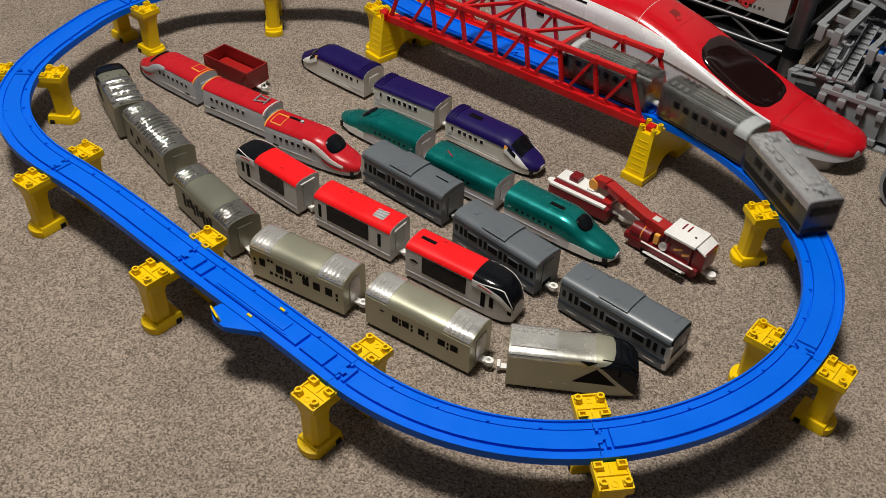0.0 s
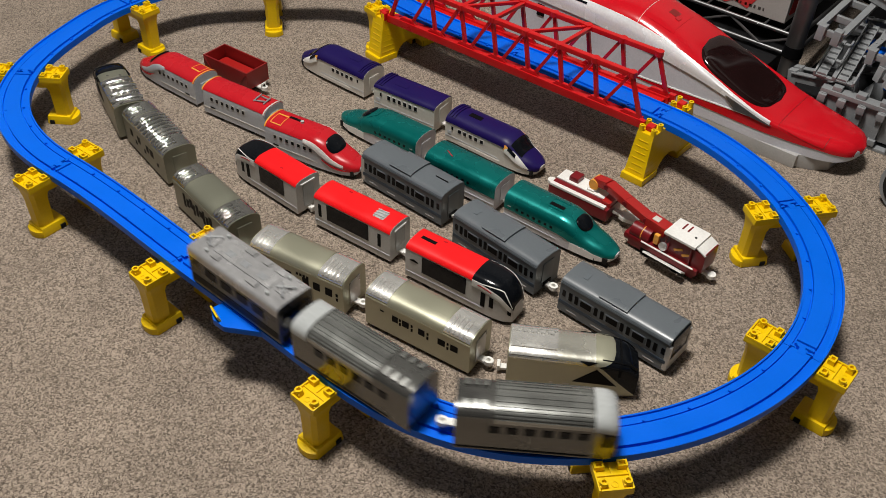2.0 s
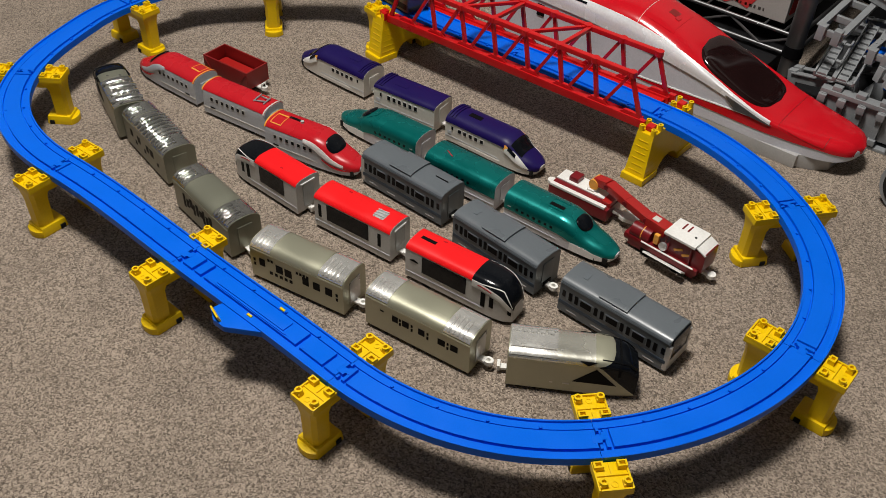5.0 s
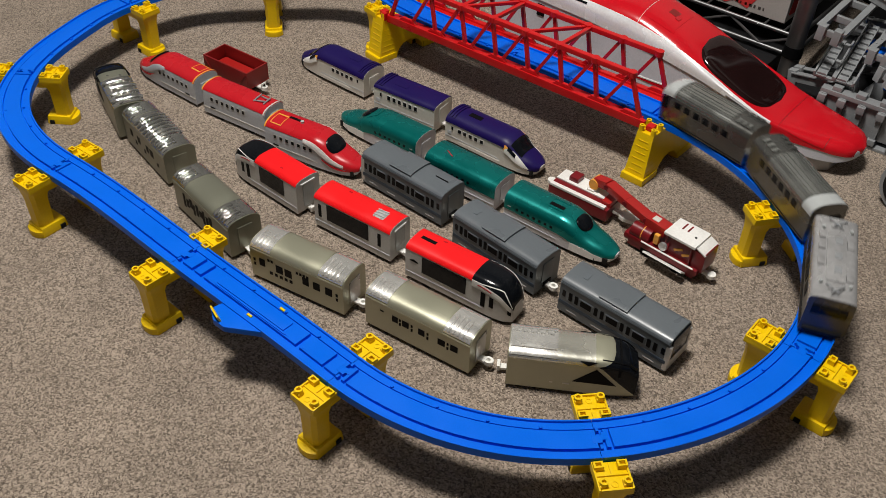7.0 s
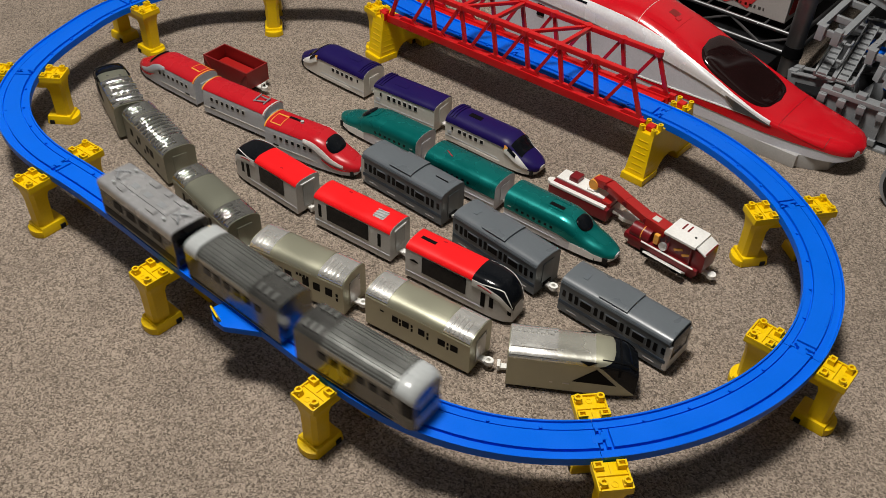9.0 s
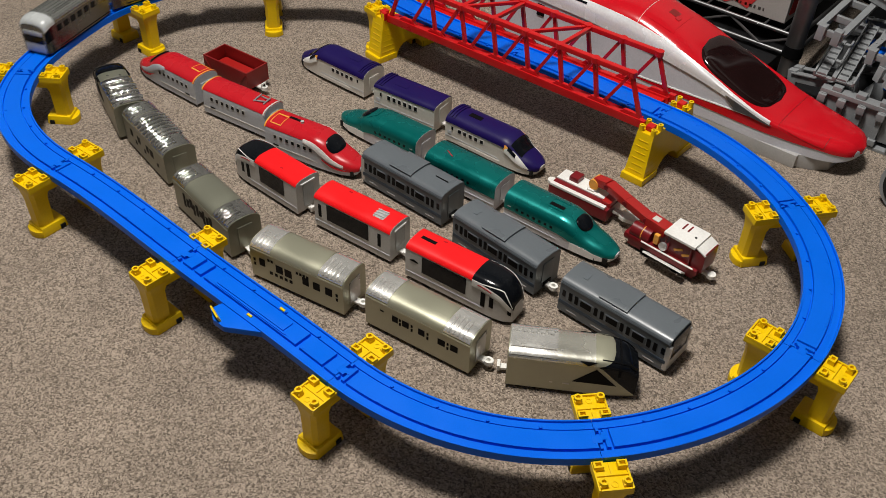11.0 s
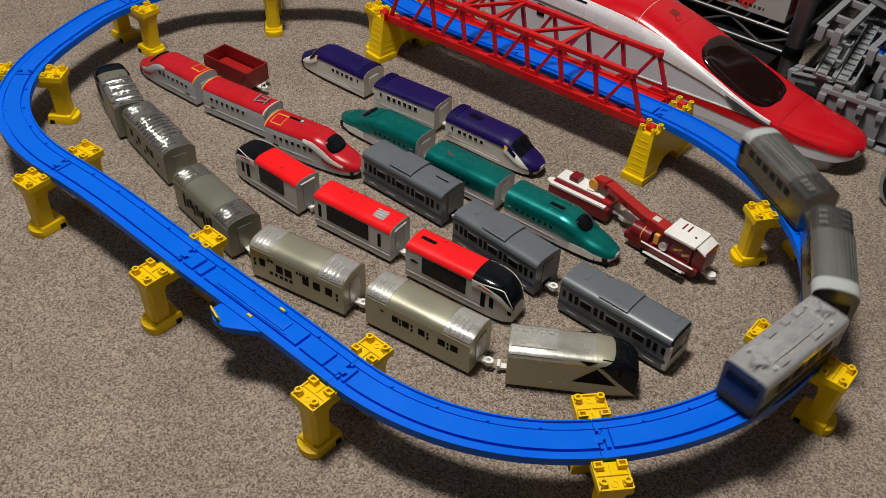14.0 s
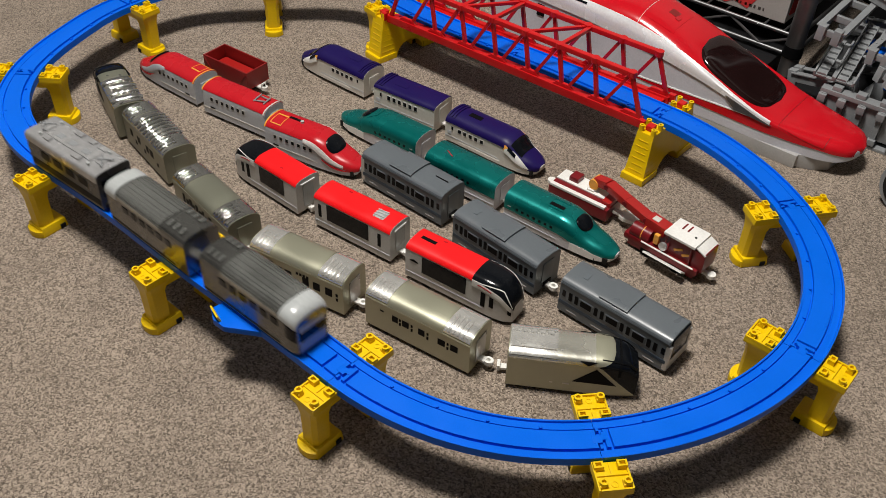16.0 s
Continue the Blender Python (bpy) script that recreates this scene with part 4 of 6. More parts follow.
def bullet_hull(x0, x1, nose, h0, tip=0.012, screen=0.6):
    """A streamlined end car with its nose at x1."""
    n0 = x1 - nose
    top = curve([(x0, h0), (n0, h0), (n0 + nose * 0.25, h0 * 0.915), (n0 + nose * 0.50, h0 * 0.67), (n0 + nose * 0.80, h0 * 0.52), (x1 - nose * 0.05, h0 * 0.41), (x1, tip + 0.004)])
    eav = curve([(x0, h0 - 0.011), (n0, h0 - 0.011), (n0 + nose * 0.5, h0 * 0.43), (n0 + nose * 0.85, h0 * 0.32), (x1, tip)])
    wid = curve([(x0, W), (n0, W), (n0 + nose * 0.6, 0.0172), (n0 + nose * 0.85, 0.0128), (x1 - nose * 0.04, 0.0080), (x1, 0.0035)])
    low = curve([(x0, 0.0045), (n0 + nose * 0.6, 0.0045), (x1 - nose * 0.08, 0.0065), (x1, 0.0105)])
    return Hull(x0, x1, wid, eav, top, low, power=0.8)


def nose_xs(x0, x1, nose):
    n0 = x1 - nose
    return [x0 + (n0 - x0) * i / 5 for i in range(5)] + [n0 + nose * (1 - (1 - i / 32) ** 1.5) for i in range(33)]


def teal_car(m, ln, label, head=False, screen_dark=True, mark=False, slot=False):
    root = thing("teal_bullet_head_car" if head else "teal_bullet_car", m, label, "toy train car", "teal bullet train")
    x0, x1 = -ln / 2, ln / 2
    nose = 0.068
    h = bullet_hull(x0, x1, nose, 0.0400) if head else Hull(x0, x1, W, 0.0315, 0.0400, 0.0045, power=0.8)
    part("body", h.shell(6, xs=nose_xs(x0, x1, nose) if head else None), PEARL, root, "pearl lower body")
    lim = (lambda x: 0.70 - 0.10 * max(0, (x - (x1 - 0.05)) / 0.05)) if head else (lambda x: 0.70)
    part("upper_skin", h.patch(x0 + 0.0003, x1 - (0.0012 if head else 0.0003), lambda x: -lim(x), lim, 0.0006, 40 if head else 3, 26), TEAL, root, "metallic teal upper body")
    for s in (-1, 1):
        for i in range(7):
            x = x0 + 0.016 + i * 0.0075
            if x < (x1 - nose + 0.012 if head else x1 - 0.012):
                part("window", h.patch(x, x + 0.0030, s * 0.570, s * 0.625, 0.0010, 1, 1), GLASS_DARK, root)
        part("skirt_line", h.patch(x0 + 0.0004, (x1 - nose) if head else x1 - 0.0004, s * 0.86, s * 0.875, 0.0005, 2, 1), LILAC_GREY, root)
        part("door_mark", h.patch(x0 + 0.005, x0 + 0.009, s * 0.59, s * 0.605, 0.0010, 1, 1), SILVER, root)
    if head:
        n0 = x1 - nose
        a = n0 + nose * 0.22
        b = n0 + nose * 0.46
        g = lambda x: 0.17 * math.sqrt(max(0.02, 1 - ((x - (a + b) / 2) / ((b - a) / 2 + 1e-4)) ** 2))
        part("windscreen", h.dome(a, b, g, 0.0022, 14, 14), GLASS_DARK, root, "black bulging windscreen")
        part("screen_rim", h.patch(a - 0.010, a + 0.001, lambda x: -0.10 - 11.0 * (x - a + 0.010), lambda x: 0.10 + 11.0 * (x - a + 0.010), 0.0012, 6, 10), TEAL, root)
        for s in (-1, 1):
            fl = lambda x: s * (0.72 - 0.16 * math.sin(math.pi * max(0, min(1, (x - (x1 - 0.050)) / 0.050))))
            part("white_flash", h.patch(x1 - 0.050, x1 - 0.004, fl, s * 0.97, 0.0008, 14, 4), WHITE, root, "white nose flash")
        if slot:
            part("switch_slot", h.patch(n0 - 0.020, n0 - 0.002, -0.06, 0.0, 0.0009, 2, 2), BLACK, root, "dark switch slot")
            for s in (-1, 1):
                part("slot_rim", h.patch(n0 - 0.021, n0 - 0.001, s * 0.09, s * 0.11, 0.0012, 2, 1), TEAL, root)
        end_plate(root, x0, h, PEARL, -1)
    else:
        end_plate(root, x1, h, PEARL, 1)
        end_plate(root, x0, h, PEARL, -1)
        part("fairing", h.patch(x0 + 0.0004, x0 + 0.021, 0.43, 0.56, 0.0016, 4, 3), TEAL, root)
        part("fairing", h.patch(x0 + 0.0004, x0 + 0.021, -0.56, -0.43, 0.0016, 4, 3), TEAL, root)
        if mark:
            for an, mt in ((0, STRIPE_BLUE), (1, CRIMSON)):
                bm = beam((-0.006, 0.003 if an else -0.003, 0), (0.006, -0.003 if an else 0.003, 0), 0.0012, 0.0006, r=0.0001)
                part("roof_cross", moved(bm, pose(x0 + 0.024, -0.004, 0.0401 + 0.0003 * an)), mt, root, "small crossed roof mark")
    undercarriage(root, x0, x1, hook=not head, hook_front=head)
    return root


m, ln = car_at((-0.124, 0.038), (0.008, 0.045))
teal_car(flip(m), ln, "metallic teal toy bullet train tail car on carpet", head=True)
m, ln = car_at((0.032, 0.035), (0.132, 0.039))
teal_car(m, ln, "metallic teal toy bullet middle car with roof cross", mark=True)
m, ln = car_at((0.147, 0.037), (0.284, 0.041))
teal_car(m, ln, "metallic teal toy bullet train nose car on carpet", head=True, slot=True)


def violet_car(m, ln, label, head=False, slot=False):
    root = thing("violet_bullet_head_car" if head else "violet_bullet_car", m, label, "toy train car", "violet and white bullet train")
    x0, x1 = -ln / 2, ln / 2
    nose = 0.050
    h = bullet_hull(x0, x1, nose, 0.0405) if head else Hull(x0, x1, W, 0.0335, 0.0405, 0.0045, power=0.65)
    part("body", h.shell(6, xs=nose_xs(x0, x1, nose) if head else None), IVORY, root, "warm white body")
    lim = (lambda x: 0.47 + 0.30 * max(0, (x - (x1 - nose * 0.55)) / (nose * 0.55))) if head else (lambda x: 0.45)
    part("roof", h.patch(x0 + 0.0003, x1 - (0.0010 if head else 0.0003), lambda x: -lim(x), lim, 0.0008, 36 if head else 3, 22), PURPLE, root, "deep violet blue roof")
    for s in (-1, 1):
        n = 6 if not head else 5
        for i in range(n):
            x = x0 + (0.022 if not head else 0.020) + i * 0.0084
            part("window_frame", h.patch(x - 0.0008, x + 0.0054, s * 0.540, s * 0.670, 0.0003, 1, 1), WHITE, root)
            part("window", h.patch(x, x + 0.0046, s * 0.560, s * 0.652, 0.0006, 1, 1), GLASS_DARK, root)
        part("window", h.patch(x0 + 0.010, x0 + 0.0125, s * 0.55, s * 0.64, 0.0006, 1, 1), GLASS_DARK, root)
        part("skirt", h.patch(x0 + 0.022, (x1 - nose) if head else x1 - 0.030, s * 0.90, s * 0.99, 0.0008, 2, 2), IVORY, root)
        part("skirt_line", h.patch(x0 + 0.0004, (x1 - nose * 0.4) if head else x1 - 0.0004, s * 0.84, s * 0.855, 0.0004, 3, 1), LILAC_GREY, root)
    part("side_mark", h.patch(x0 + 0.004, x0 + 0.010, -0.70, -0.78, 0.0005, 1, 1), LILAC_GREY, root)
    part("roof_slot", h.patch(x0 + 0.024, x0 + 0.042, -0.05, 0.03, 0.0012, 2, 2), BLACK if slot else PURPLE, root)
    for i in range(3):
        part("roof_knob", h.patch(x0 + 0.002 + i * 0.004, x0 + 0.004 + i * 0.004, -0.28, 0.28, 0.0020, 1, 8), PURPLE, root)
    if head:
        n0 = x1 - nose
        a, b = n0 + nose * 0.12, n0 + nose * 0.78
        for s in (-1, 1):
            lo = lambda x: s * (0.47 + 0.05 * (x - a) / (b - a) - 0.19 * math.sin(math.pi * max(0, min(1, (x - a) / (b - a)))) ** 0.8)
            part("white_flash", h.patch(a, b, lo, s * 0.56, 0.0013, 14, 3), WHITE, root, "white cheek flash")
            part("amber_edge", h.patch(a - 0.001, a + 0.004, s * 0.36, s * 0.50, 0.0012, 3, 3), AMBER, root, "amber edge line")
            part("side_window", h.patch(n0 + nose * 0.20, n0 + nose * 0.42, s * 0.33, s * 0.43, 0.0017, 5, 3), GLASS_DARK, root)
        part("windscreen", h.patch(n0 + nose * 0.24, n0 + nose * 0.55, -0.26, 0.26, 0.0014, 8, 12), GLASS_DARK, root, "black windscreen")
        end_plate(root, x0, h, IVORY, -1)
    else:
        end_plate(root, x1, h, IVORY, 1)
        end_plate(root, x0, h, IVORY, -1)
    undercarriage(root, x0, x1, hook=not head, hook_front=head)
    return root


m, ln = car_at((-0.272, 0.110), (-0.142, 0.112))
violet_car(flip(m), ln, "violet and white toy bullet train tail car", head=True)
m, ln = car_at((-0.116, 0.104), (-0.021, 0.113))
violet_car(m, ln, "violet and white toy bullet train middle car")
m, ln = car_at((-0.002, 0.112), (0.132, 0.116))
violet_car(m, ln, "violet and white toy bullet train nose car", head=True, slot=True)


def crimson_car(m, ln, label, head=False, panto=False, slot=False):
    root = thing("crimson_bullet_head_car" if head else "crimson_bullet_car", m, label, "toy train car", "crimson and silver bullet train")
    x0, x1 = -ln / 2, ln / 2
    nose = 0.062
    wd = 0.0175
    h = bullet_hull(x0, x1, nose, 0.0425) if head else Hull(x0, x1, W * 0.90, 0.0335, 0.0425, 0.0045, power=0.8)
    part("body", h.shell(6, xs=nose_xs(x0, x1, nose) if head else None), LILAC_GREY, root, "silver grey side")
    lim = (lambda x: 0.40 + 0.30 * max(0, (x - (x1 - nose * 0.7)) / (nose * 0.7))) if head else (lambda x: 0.40)
    part("roof", h.patch(x0 + 0.0003, x1 - (0.0010 if head else 0.0003), lambda x: -lim(x), lim, 0.0007, 36 if head else 3, 22), CRIMSON, root, "crimson roof skin")
    part("amber_rim", h.patch(x0 + 0.0005, x0 + 0.0022, -0.42, 0.42, 0.0012, 1, 18), AMBER, root, "amber rim line")
    if not head:
        part("amber_rim", h.patch(x1 - 0.0022, x1 - 0.0005, -0.42, 0.42, 0.0012, 1, 18), IVORY, root, "ivory rim line")
    for s in (-1, 1):
        for i in range(7):
            x = x0 + 0.014 + i * 0.0088
            if x < (x1 - nose + 0.008 if head else x1 - 0.012):
                part("window_frame", h.patch(x - 0.0006, x + 0.0044, s * 0.548, s * 0.652, 0.0003, 1, 1), IVORY, root)
                part("window", h.patch(x, x + 0.0038, s * 0.56, s * 0.64, 0.0006, 1, 1), GLASS_DARK, root)
        part("skirt_line", h.patch(x0 + 0.0004, (x1 - nose * 0.5) if head else x1 - 0.0004, s * 0.84, s * 0.86, 0.0004, 3, 1), IVORY, root)
        part("door_mark", h.patch(x0 + 0.012, x0 + 0.020, s * 0.80, s * 0.825, 0.0005, 1, 1), BLACK, root)
    if head:
        n0 = x1 - nose
        a, b = n0 + nose * 0.25, n0 + nose * 0.54
        g = lambda x: 0.25 * math.sqrt(max(0.02, 1 - ((x - (a + b) / 2) / ((b - a) / 2 + 1e-4)) ** 2))
        part("windscreen", h.dome(a, b, g, 0.0022, 12, 14), GLASS_DARK, root, "black windscreen")
        for s in (-1, 1):
            lo = lambda x: s * (0.35 + 0.10 * max(0, (x - n0) / nose))
            hi = lambda x: s * (0.455 + 0.14 * math.sin(math.pi * max(0, min(1, (x - n0 + 0.01) / (nose * 0.85 + 0.01)))) * 0.8)
            part("silver_flash", h.patch(n0 - 0.010, n0 + nose * 0.72, lo, hi, 0.0011, 16, 3), WHITE if slot else LILAC_GREY, root, "pale cheek flash")
            part("red_flash", h.patch(n0 + nose * 0.25, n0 + nose * 0.85, s * 0.66, lambda x: s * (0.66 + 0.10 * math.sin(math.pi * max(0, min(1, (x - n0 - nose * 0.25) / (nose * 0.6))))), 0.0010, 10, 2), CRIMSON, root)
        for ta, tb in ((-0.24, -0.215), (0.015, 0.04)):
            part("roof_frame", h.patch(x0 + 0.006, x0 + 0.022, ta, tb, 0.0012, 1, 2), AMBER, root, "amber roof outline")
        for x in (0.006, 0.0212):
            part("roof_frame", h.patch(x0 + x, x0 + x + 0.0008, -0.24, 0.04, 0.00125, 1, 10), AMBER, root, "amber roof outline")
        if slot:
            part("switch_slot", h.patch(x0 + 0.022, x0 + 0.042, 0.02, 0.08, 0.0010, 2, 2), BLACK, root, "dark switch slot")
            part("switch_knob", rod((x0 + 0.042, 0.002, 0.041), (x0 + 0.042, 0.002, 0.0458), 0.0022, 12), PALE_GREY, root)
        end_plate(root, x0, h, LILAC_GREY, -1)
    else:
        end_plate(root, x1, h, LILAC_GREY, 1)
        end_plate(root, x0, h, LILAC_GREY, -1)
        if panto:
            pz = 0.0437
            for a, b in (((-0.010, -0.006), (0.004, -0.003)), ((-0.010, 0.006), (0.004, 0.003)), ((0.004, -0.007), (0.004, 0.007)), ((-0.011, -0.008), (-0.011, 0.008))):
                part("pantograph_arm", rod((x1 - 0.014 + a[0], a[1], pz), (x1 - 0.014 + b[0], b[1], pz + 0.002), 0.0009, 8), PARTS_GREY, root, "grey folded pantograph")
    undercarriage(root, x0, x1, half=0.013, hook=not head, hook_front=head)
    return root


m, ln = car_at((-0.416, -0.054), (-0.287, -0.049))
crimson_car(flip(m), ln, "crimson and silver toy bullet train tail car", head=True)
m, ln = car_at((-0.268, -0.053), (-0.165, -0.040))
crimson_car(m, ln, "crimson and silver toy bullet car with pantograph", panto=True)
m, ln = car_at((-0.150, -0.052), (-0.022, -0.030))
crimson_car(m, ln, "crimson and silver toy bullet train nose car", head=True, slot=True)

# ---- the running train ----


def rolling_loco():
    root = thing("silver_locomotive", pose(0, 0, 0), "silver toy electric locomotive running on blue rails", "toy locomotive")
    x0, x1 = -0.060, 0.060
    h = Hull(x0, x1, 0.0195, 0.0400, 0.0455, 0.004, power=0.45)
    # Body in the shaded silver, roof skin in the lit one.
    part("body", h.shell(8), LOCO_SHADE, root)
    part("roof", h.patch(x0 + 0.0004, x1 - 0.0004, -0.56, 0.56, 0.0005, 3, 24), LOCO, root, "silver roof in the lit tone")
    part("roof_deck", bar(-0.036, 0.036, -0.0085, 0.0085, 0.0445, 0.0478, 0.0008), LOCO, root)
    for x, y, a, b in ((-0.030, -0.013, 0.006, 0.003), (-0.012, -0.013, 0.004, 0.003), (0.010, -0.013, 0.006, 0.003), (0.028, 0.012, 0.005, 0.003), (-0.020, 0.012, 0.006, 0.003), (0.044, 0.0, 0.004, 0.006), (-0.046, 0.0, 0.004, 0.006)):
        part("roof_box", bar(x - a, x + a, y - b, y + b, 0.0440, 0.0480, 0.0008), LOCO, root)
    for x in (-0.022, 0.000, 0.020):
        part("roof_grille", bar(x - 0.0045, x + 0.0045, -0.0015, 0.0050, 0.0474, 0.0482, 0.0003), PARTS_GREY, root, "grey roof grille")
    for x in (-0.040, 0.040):
        for y in (-0.0125, 0.0125):
            part("insulator", rod((x, y, 0.0440), (x, y, 0.0490), 0.0016, 10), PALE_GREY, root)
    for x in (-0.048, 0.048):
        for y in (-0.008, 0.008):
            part("pantograph_bar", rod((x - 0.006, y, 0.0485), (x + 0.006, -y * 0.4, 0.0495), 0.0009, 8), PARTS_GREY, root)
    for s in (-1, 1):
        for i in range(4):
            a = -0.040 + i * 0.021
            part("vent", h.patch(a, a + 0.014, s * 0.62, s * 0.74, 0.0005, 1, 1), CHASSIS, root)
        part("side_stripe", h.patch(x0 + 0.002, x1 - 0.002, s * 0.84, s * 0.95, 0.0004, 2, 1), CHASSIS, root)
    for x, s in ((x0, -1), (x1, 1)):
        part("cab_window", bar(min(x, x + s * 0.0012), max(x, x + s * 0.0012), -0.0150, 0.0150, 0.0270, 0.0370, 0.0005), GLASS_DARK, root)
        part("buffer_beam", bar(min(x, x + s * 0.0020), max(x, x + s * 0.0020), -0.0165, 0.0165, 0.005, 0.010, 0.0006), CHASSIS, root)
    undercarriage(root, x0, x1, half=0.013, hook=False)
    return root


def rolling_coach(tail):
    """Coaches run with x towards the train's head."""
    root = thing("silver_sleeper_coach", pose(0, 0, 0), "silver toy sleeper coach with rounded pale tail" if tail else "silver toy sleeper coach with ribbed roof", "toy train car", "silver sleeper train")
    x0, x1 = -0.062, 0.062
    if tail:
        top = curve([(x0, 0.0405), (x0 + 0.004, 0.0450), (x0 + 0.012, 0.0475), (x1, 0.0475)])
        eav = curve([(x0, 0.0320), (x0 + 0.006, 0.0355), (x0 + 0.014, 0.037), (x1, 0.037)])
        wid = curve([(x0, 0.0165), (x0 + 0.003, 0.0185), (x0 + 0.009, 0.0195), (x1, 0.0195)])
        h = Hull(x0, x1, wid, eav, top, 0.004, power=0.75)
    else:
        h = Hull(x0, x1, 0.0195, 0.0370, 0.0475, 0.004, power=0.75)
    # Side shade is painted in with the body colour; the roof stays lighter.
    part("body", h.shell(28 if tail else 8), COACH_SHADE, root)
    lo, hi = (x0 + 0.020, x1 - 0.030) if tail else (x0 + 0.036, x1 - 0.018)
    part("roof_skin", h.patch(lo, hi, -0.5, 0.5, 0.0004, 2, 20), COACH_ROOF, root, "ribbed silver roof in the lit tone")
    for i in range(13):
        t = -0.42 + i * 0.07
        part("roof_rib", h.patch(lo, hi, t - 0.012, t + 0.012, 0.0010, 2, 2), COACH_ROOF, root)
    if tail:
        part("tail_cap", h.patch(x0 + 0.0005, x0 + 0.019, -0.50, 0.50, 0.0009, 10, 18), PALE_GREY, root, "pale grey rounded tail roof")
        part("tail_panel", bar(x0 - 0.0008, x0 + 0.0030, -0.0150, 0.0150, 0.0040, 0.0164, 0.0010), PALE_GREY, root, "pale grey lower tail")
        part("tail_brow", bar(x0 - 0.0008, x0 + 0.0030, -0.0140, 0.0140, 0.0268, 0.0325, 0.0010), PALE_GREY, root, "pale grey brow")
        part("tail_window", bar(x0 - 0.0010, x0 + 0.0030, -0.0135, 0.0135, 0.0165, 0.0265, 0.0006), GLASS_DARK, root, "black tail window")
        for s in (-1, 1):
            part("side_glass", h.patch(x0 + 0.001, x0 + 0.012, s * 0.54, s * 0.76, 0.0006, 6, 2), GLASS_DARK, root)
    else:
        part("end_cap", h.patch(x1 - 0.017, x1 - 0.0005, -0.52, 0.52, 0.0009, 4, 18), PALE_GREY, root, "pale grey end roof")
        part("front_window", bar(x1 - 0.001, x1 + 0.0012, -0.0140, 0.0140, 0.0150, 0.0330, 0.0006), GLASS_DARK, root)
    for k in range(3):
        xb = (x1 - 0.024 + k * 0.007) if tail else (x0 + 0.008 + k * 0.009)
        part("roof_vent", h.patch(xb, xb + 0.0045, -0.22, -0.08, 0.0018, 1, 2), COACH_ROOF, root)
        part("roof_vent", h.patch(xb, xb + 0.0045, 0.08, 0.22, 0.0018, 1, 2), COACH_ROOF, root)
    for s in (-1, 1):
        for i in range(6):
            a = x0 + 0.022 + i * 0.0135
            part("window", h.patch(a, a + 0.0085, s * 0.56, s * 0.67, 0.0005, 1, 1), GLASS_DARK, root)
        part("skirt_line", h.patch(x0 + 0.02, x1 - 0.001, s * 0.95, s * 0.97, 0.0005, 2, 1), CHASSIS, root)
    undercarriage(root, x0, x1, half=0.013)
    return root


LOCO_THING = rolling_loco()
COACH_ONE = rolling_coach(False)
COACH_TWO = rolling_coach(True)
DECK = RIM - 0.0013

# (seconds, length along the oval of the locomotive's middle), running against the measure
RUN = ((0.0, 1.0975), (1.5, 0.5055), (3.5, -0.263), (7.0, -1.654), (9.0, -2.433), (12.5, -3.789), (14.5, -4.582), (16.0, -5.162))


def train_at(t):
    for (ta, sa), (tb, sb) in zip(RUN, RUN[1:]):
        if t <= tb:
            break
    return sa + (sb - sa) * (t - ta) / (tb - ta)


def car_pose(s):
    """A car sits on two axles, so it cuts the corner."""
    a, b = plan(s - 0.034), plan(s + 0.034)
    d = a - b
    c = (a + b) / 2
    return pose(c.x, c.y, DECK, 0, 0, math.degrees(math.atan2(d.y, d.x)))

# ---- open wagon and crane ----


def open_wagon(m):
    root = thing("open_wagon", m, "dark red toy open goods wagon, empty, on carpet", "toy wagon")
    x, y, z0, z1 = 0.0405, 0.0195, 0.0110, 0.036
    part("floor_plate", bar(-x, x, -y, y, z0, z0 + 0.003, 0.0006), CRANE_BRIGHT, root)
    for s in (-1, 1):
        bm = bar(-x, x, min(s * y, s * (y - 0.0022)), max(s * y, s * (y - 0.0022)), z0 + 0.001, z1, 0.0007)
        part("side_wall", bm, WAGON_RED, root)
        bm = bar(min(s * x, s * (x - 0.0022)), max(s * x, s * (x - 0.0022)), -y + 0.0023, y - 0.0023, z0 + 0.001, z1 - 0.0003, 0.0007)
        part("end_wall", bm, WAGON_RED, root)
        for a, b in ((-x + 0.002, -x + 0.016), (x - 0.002, x - 0.016)):
            part("side_brace", beam((a, s * (y + 0.0003), z1 - 0.003), (b, s * (y + 0.0003), z0 + 0.004), 0.0012, 0.0014, r=0.0002), WAGON_RED, root)
    part("load_floor", bar(-x + 0.004, x - 0.004, -y + 0.004, y - 0.004, z0 + 0.0031, z0 + 0.0080, 0.0006), CRANE_BRIGHT, root, "brighter red floor panel")
    undercarriage(root, -x, x, half=0.013)
    loop = part("hook_loop", bar(x + 0.0085, x + 0.0102, -0.0042, 0.0042, 0.0080, 0.0175, 0.0007), COUPLE, root, "white upright coupling plate with hole")
    part("hook_hole", rod((x + 0.0100, 0, 0.0140), (x + 0.0106, 0, 0.0140), 0.0017, 12), BLACK, loop, "dark hole")
    return root


open_wagon(pose(-0.2990, 0.0290, 0, 0, 0, 4.0))


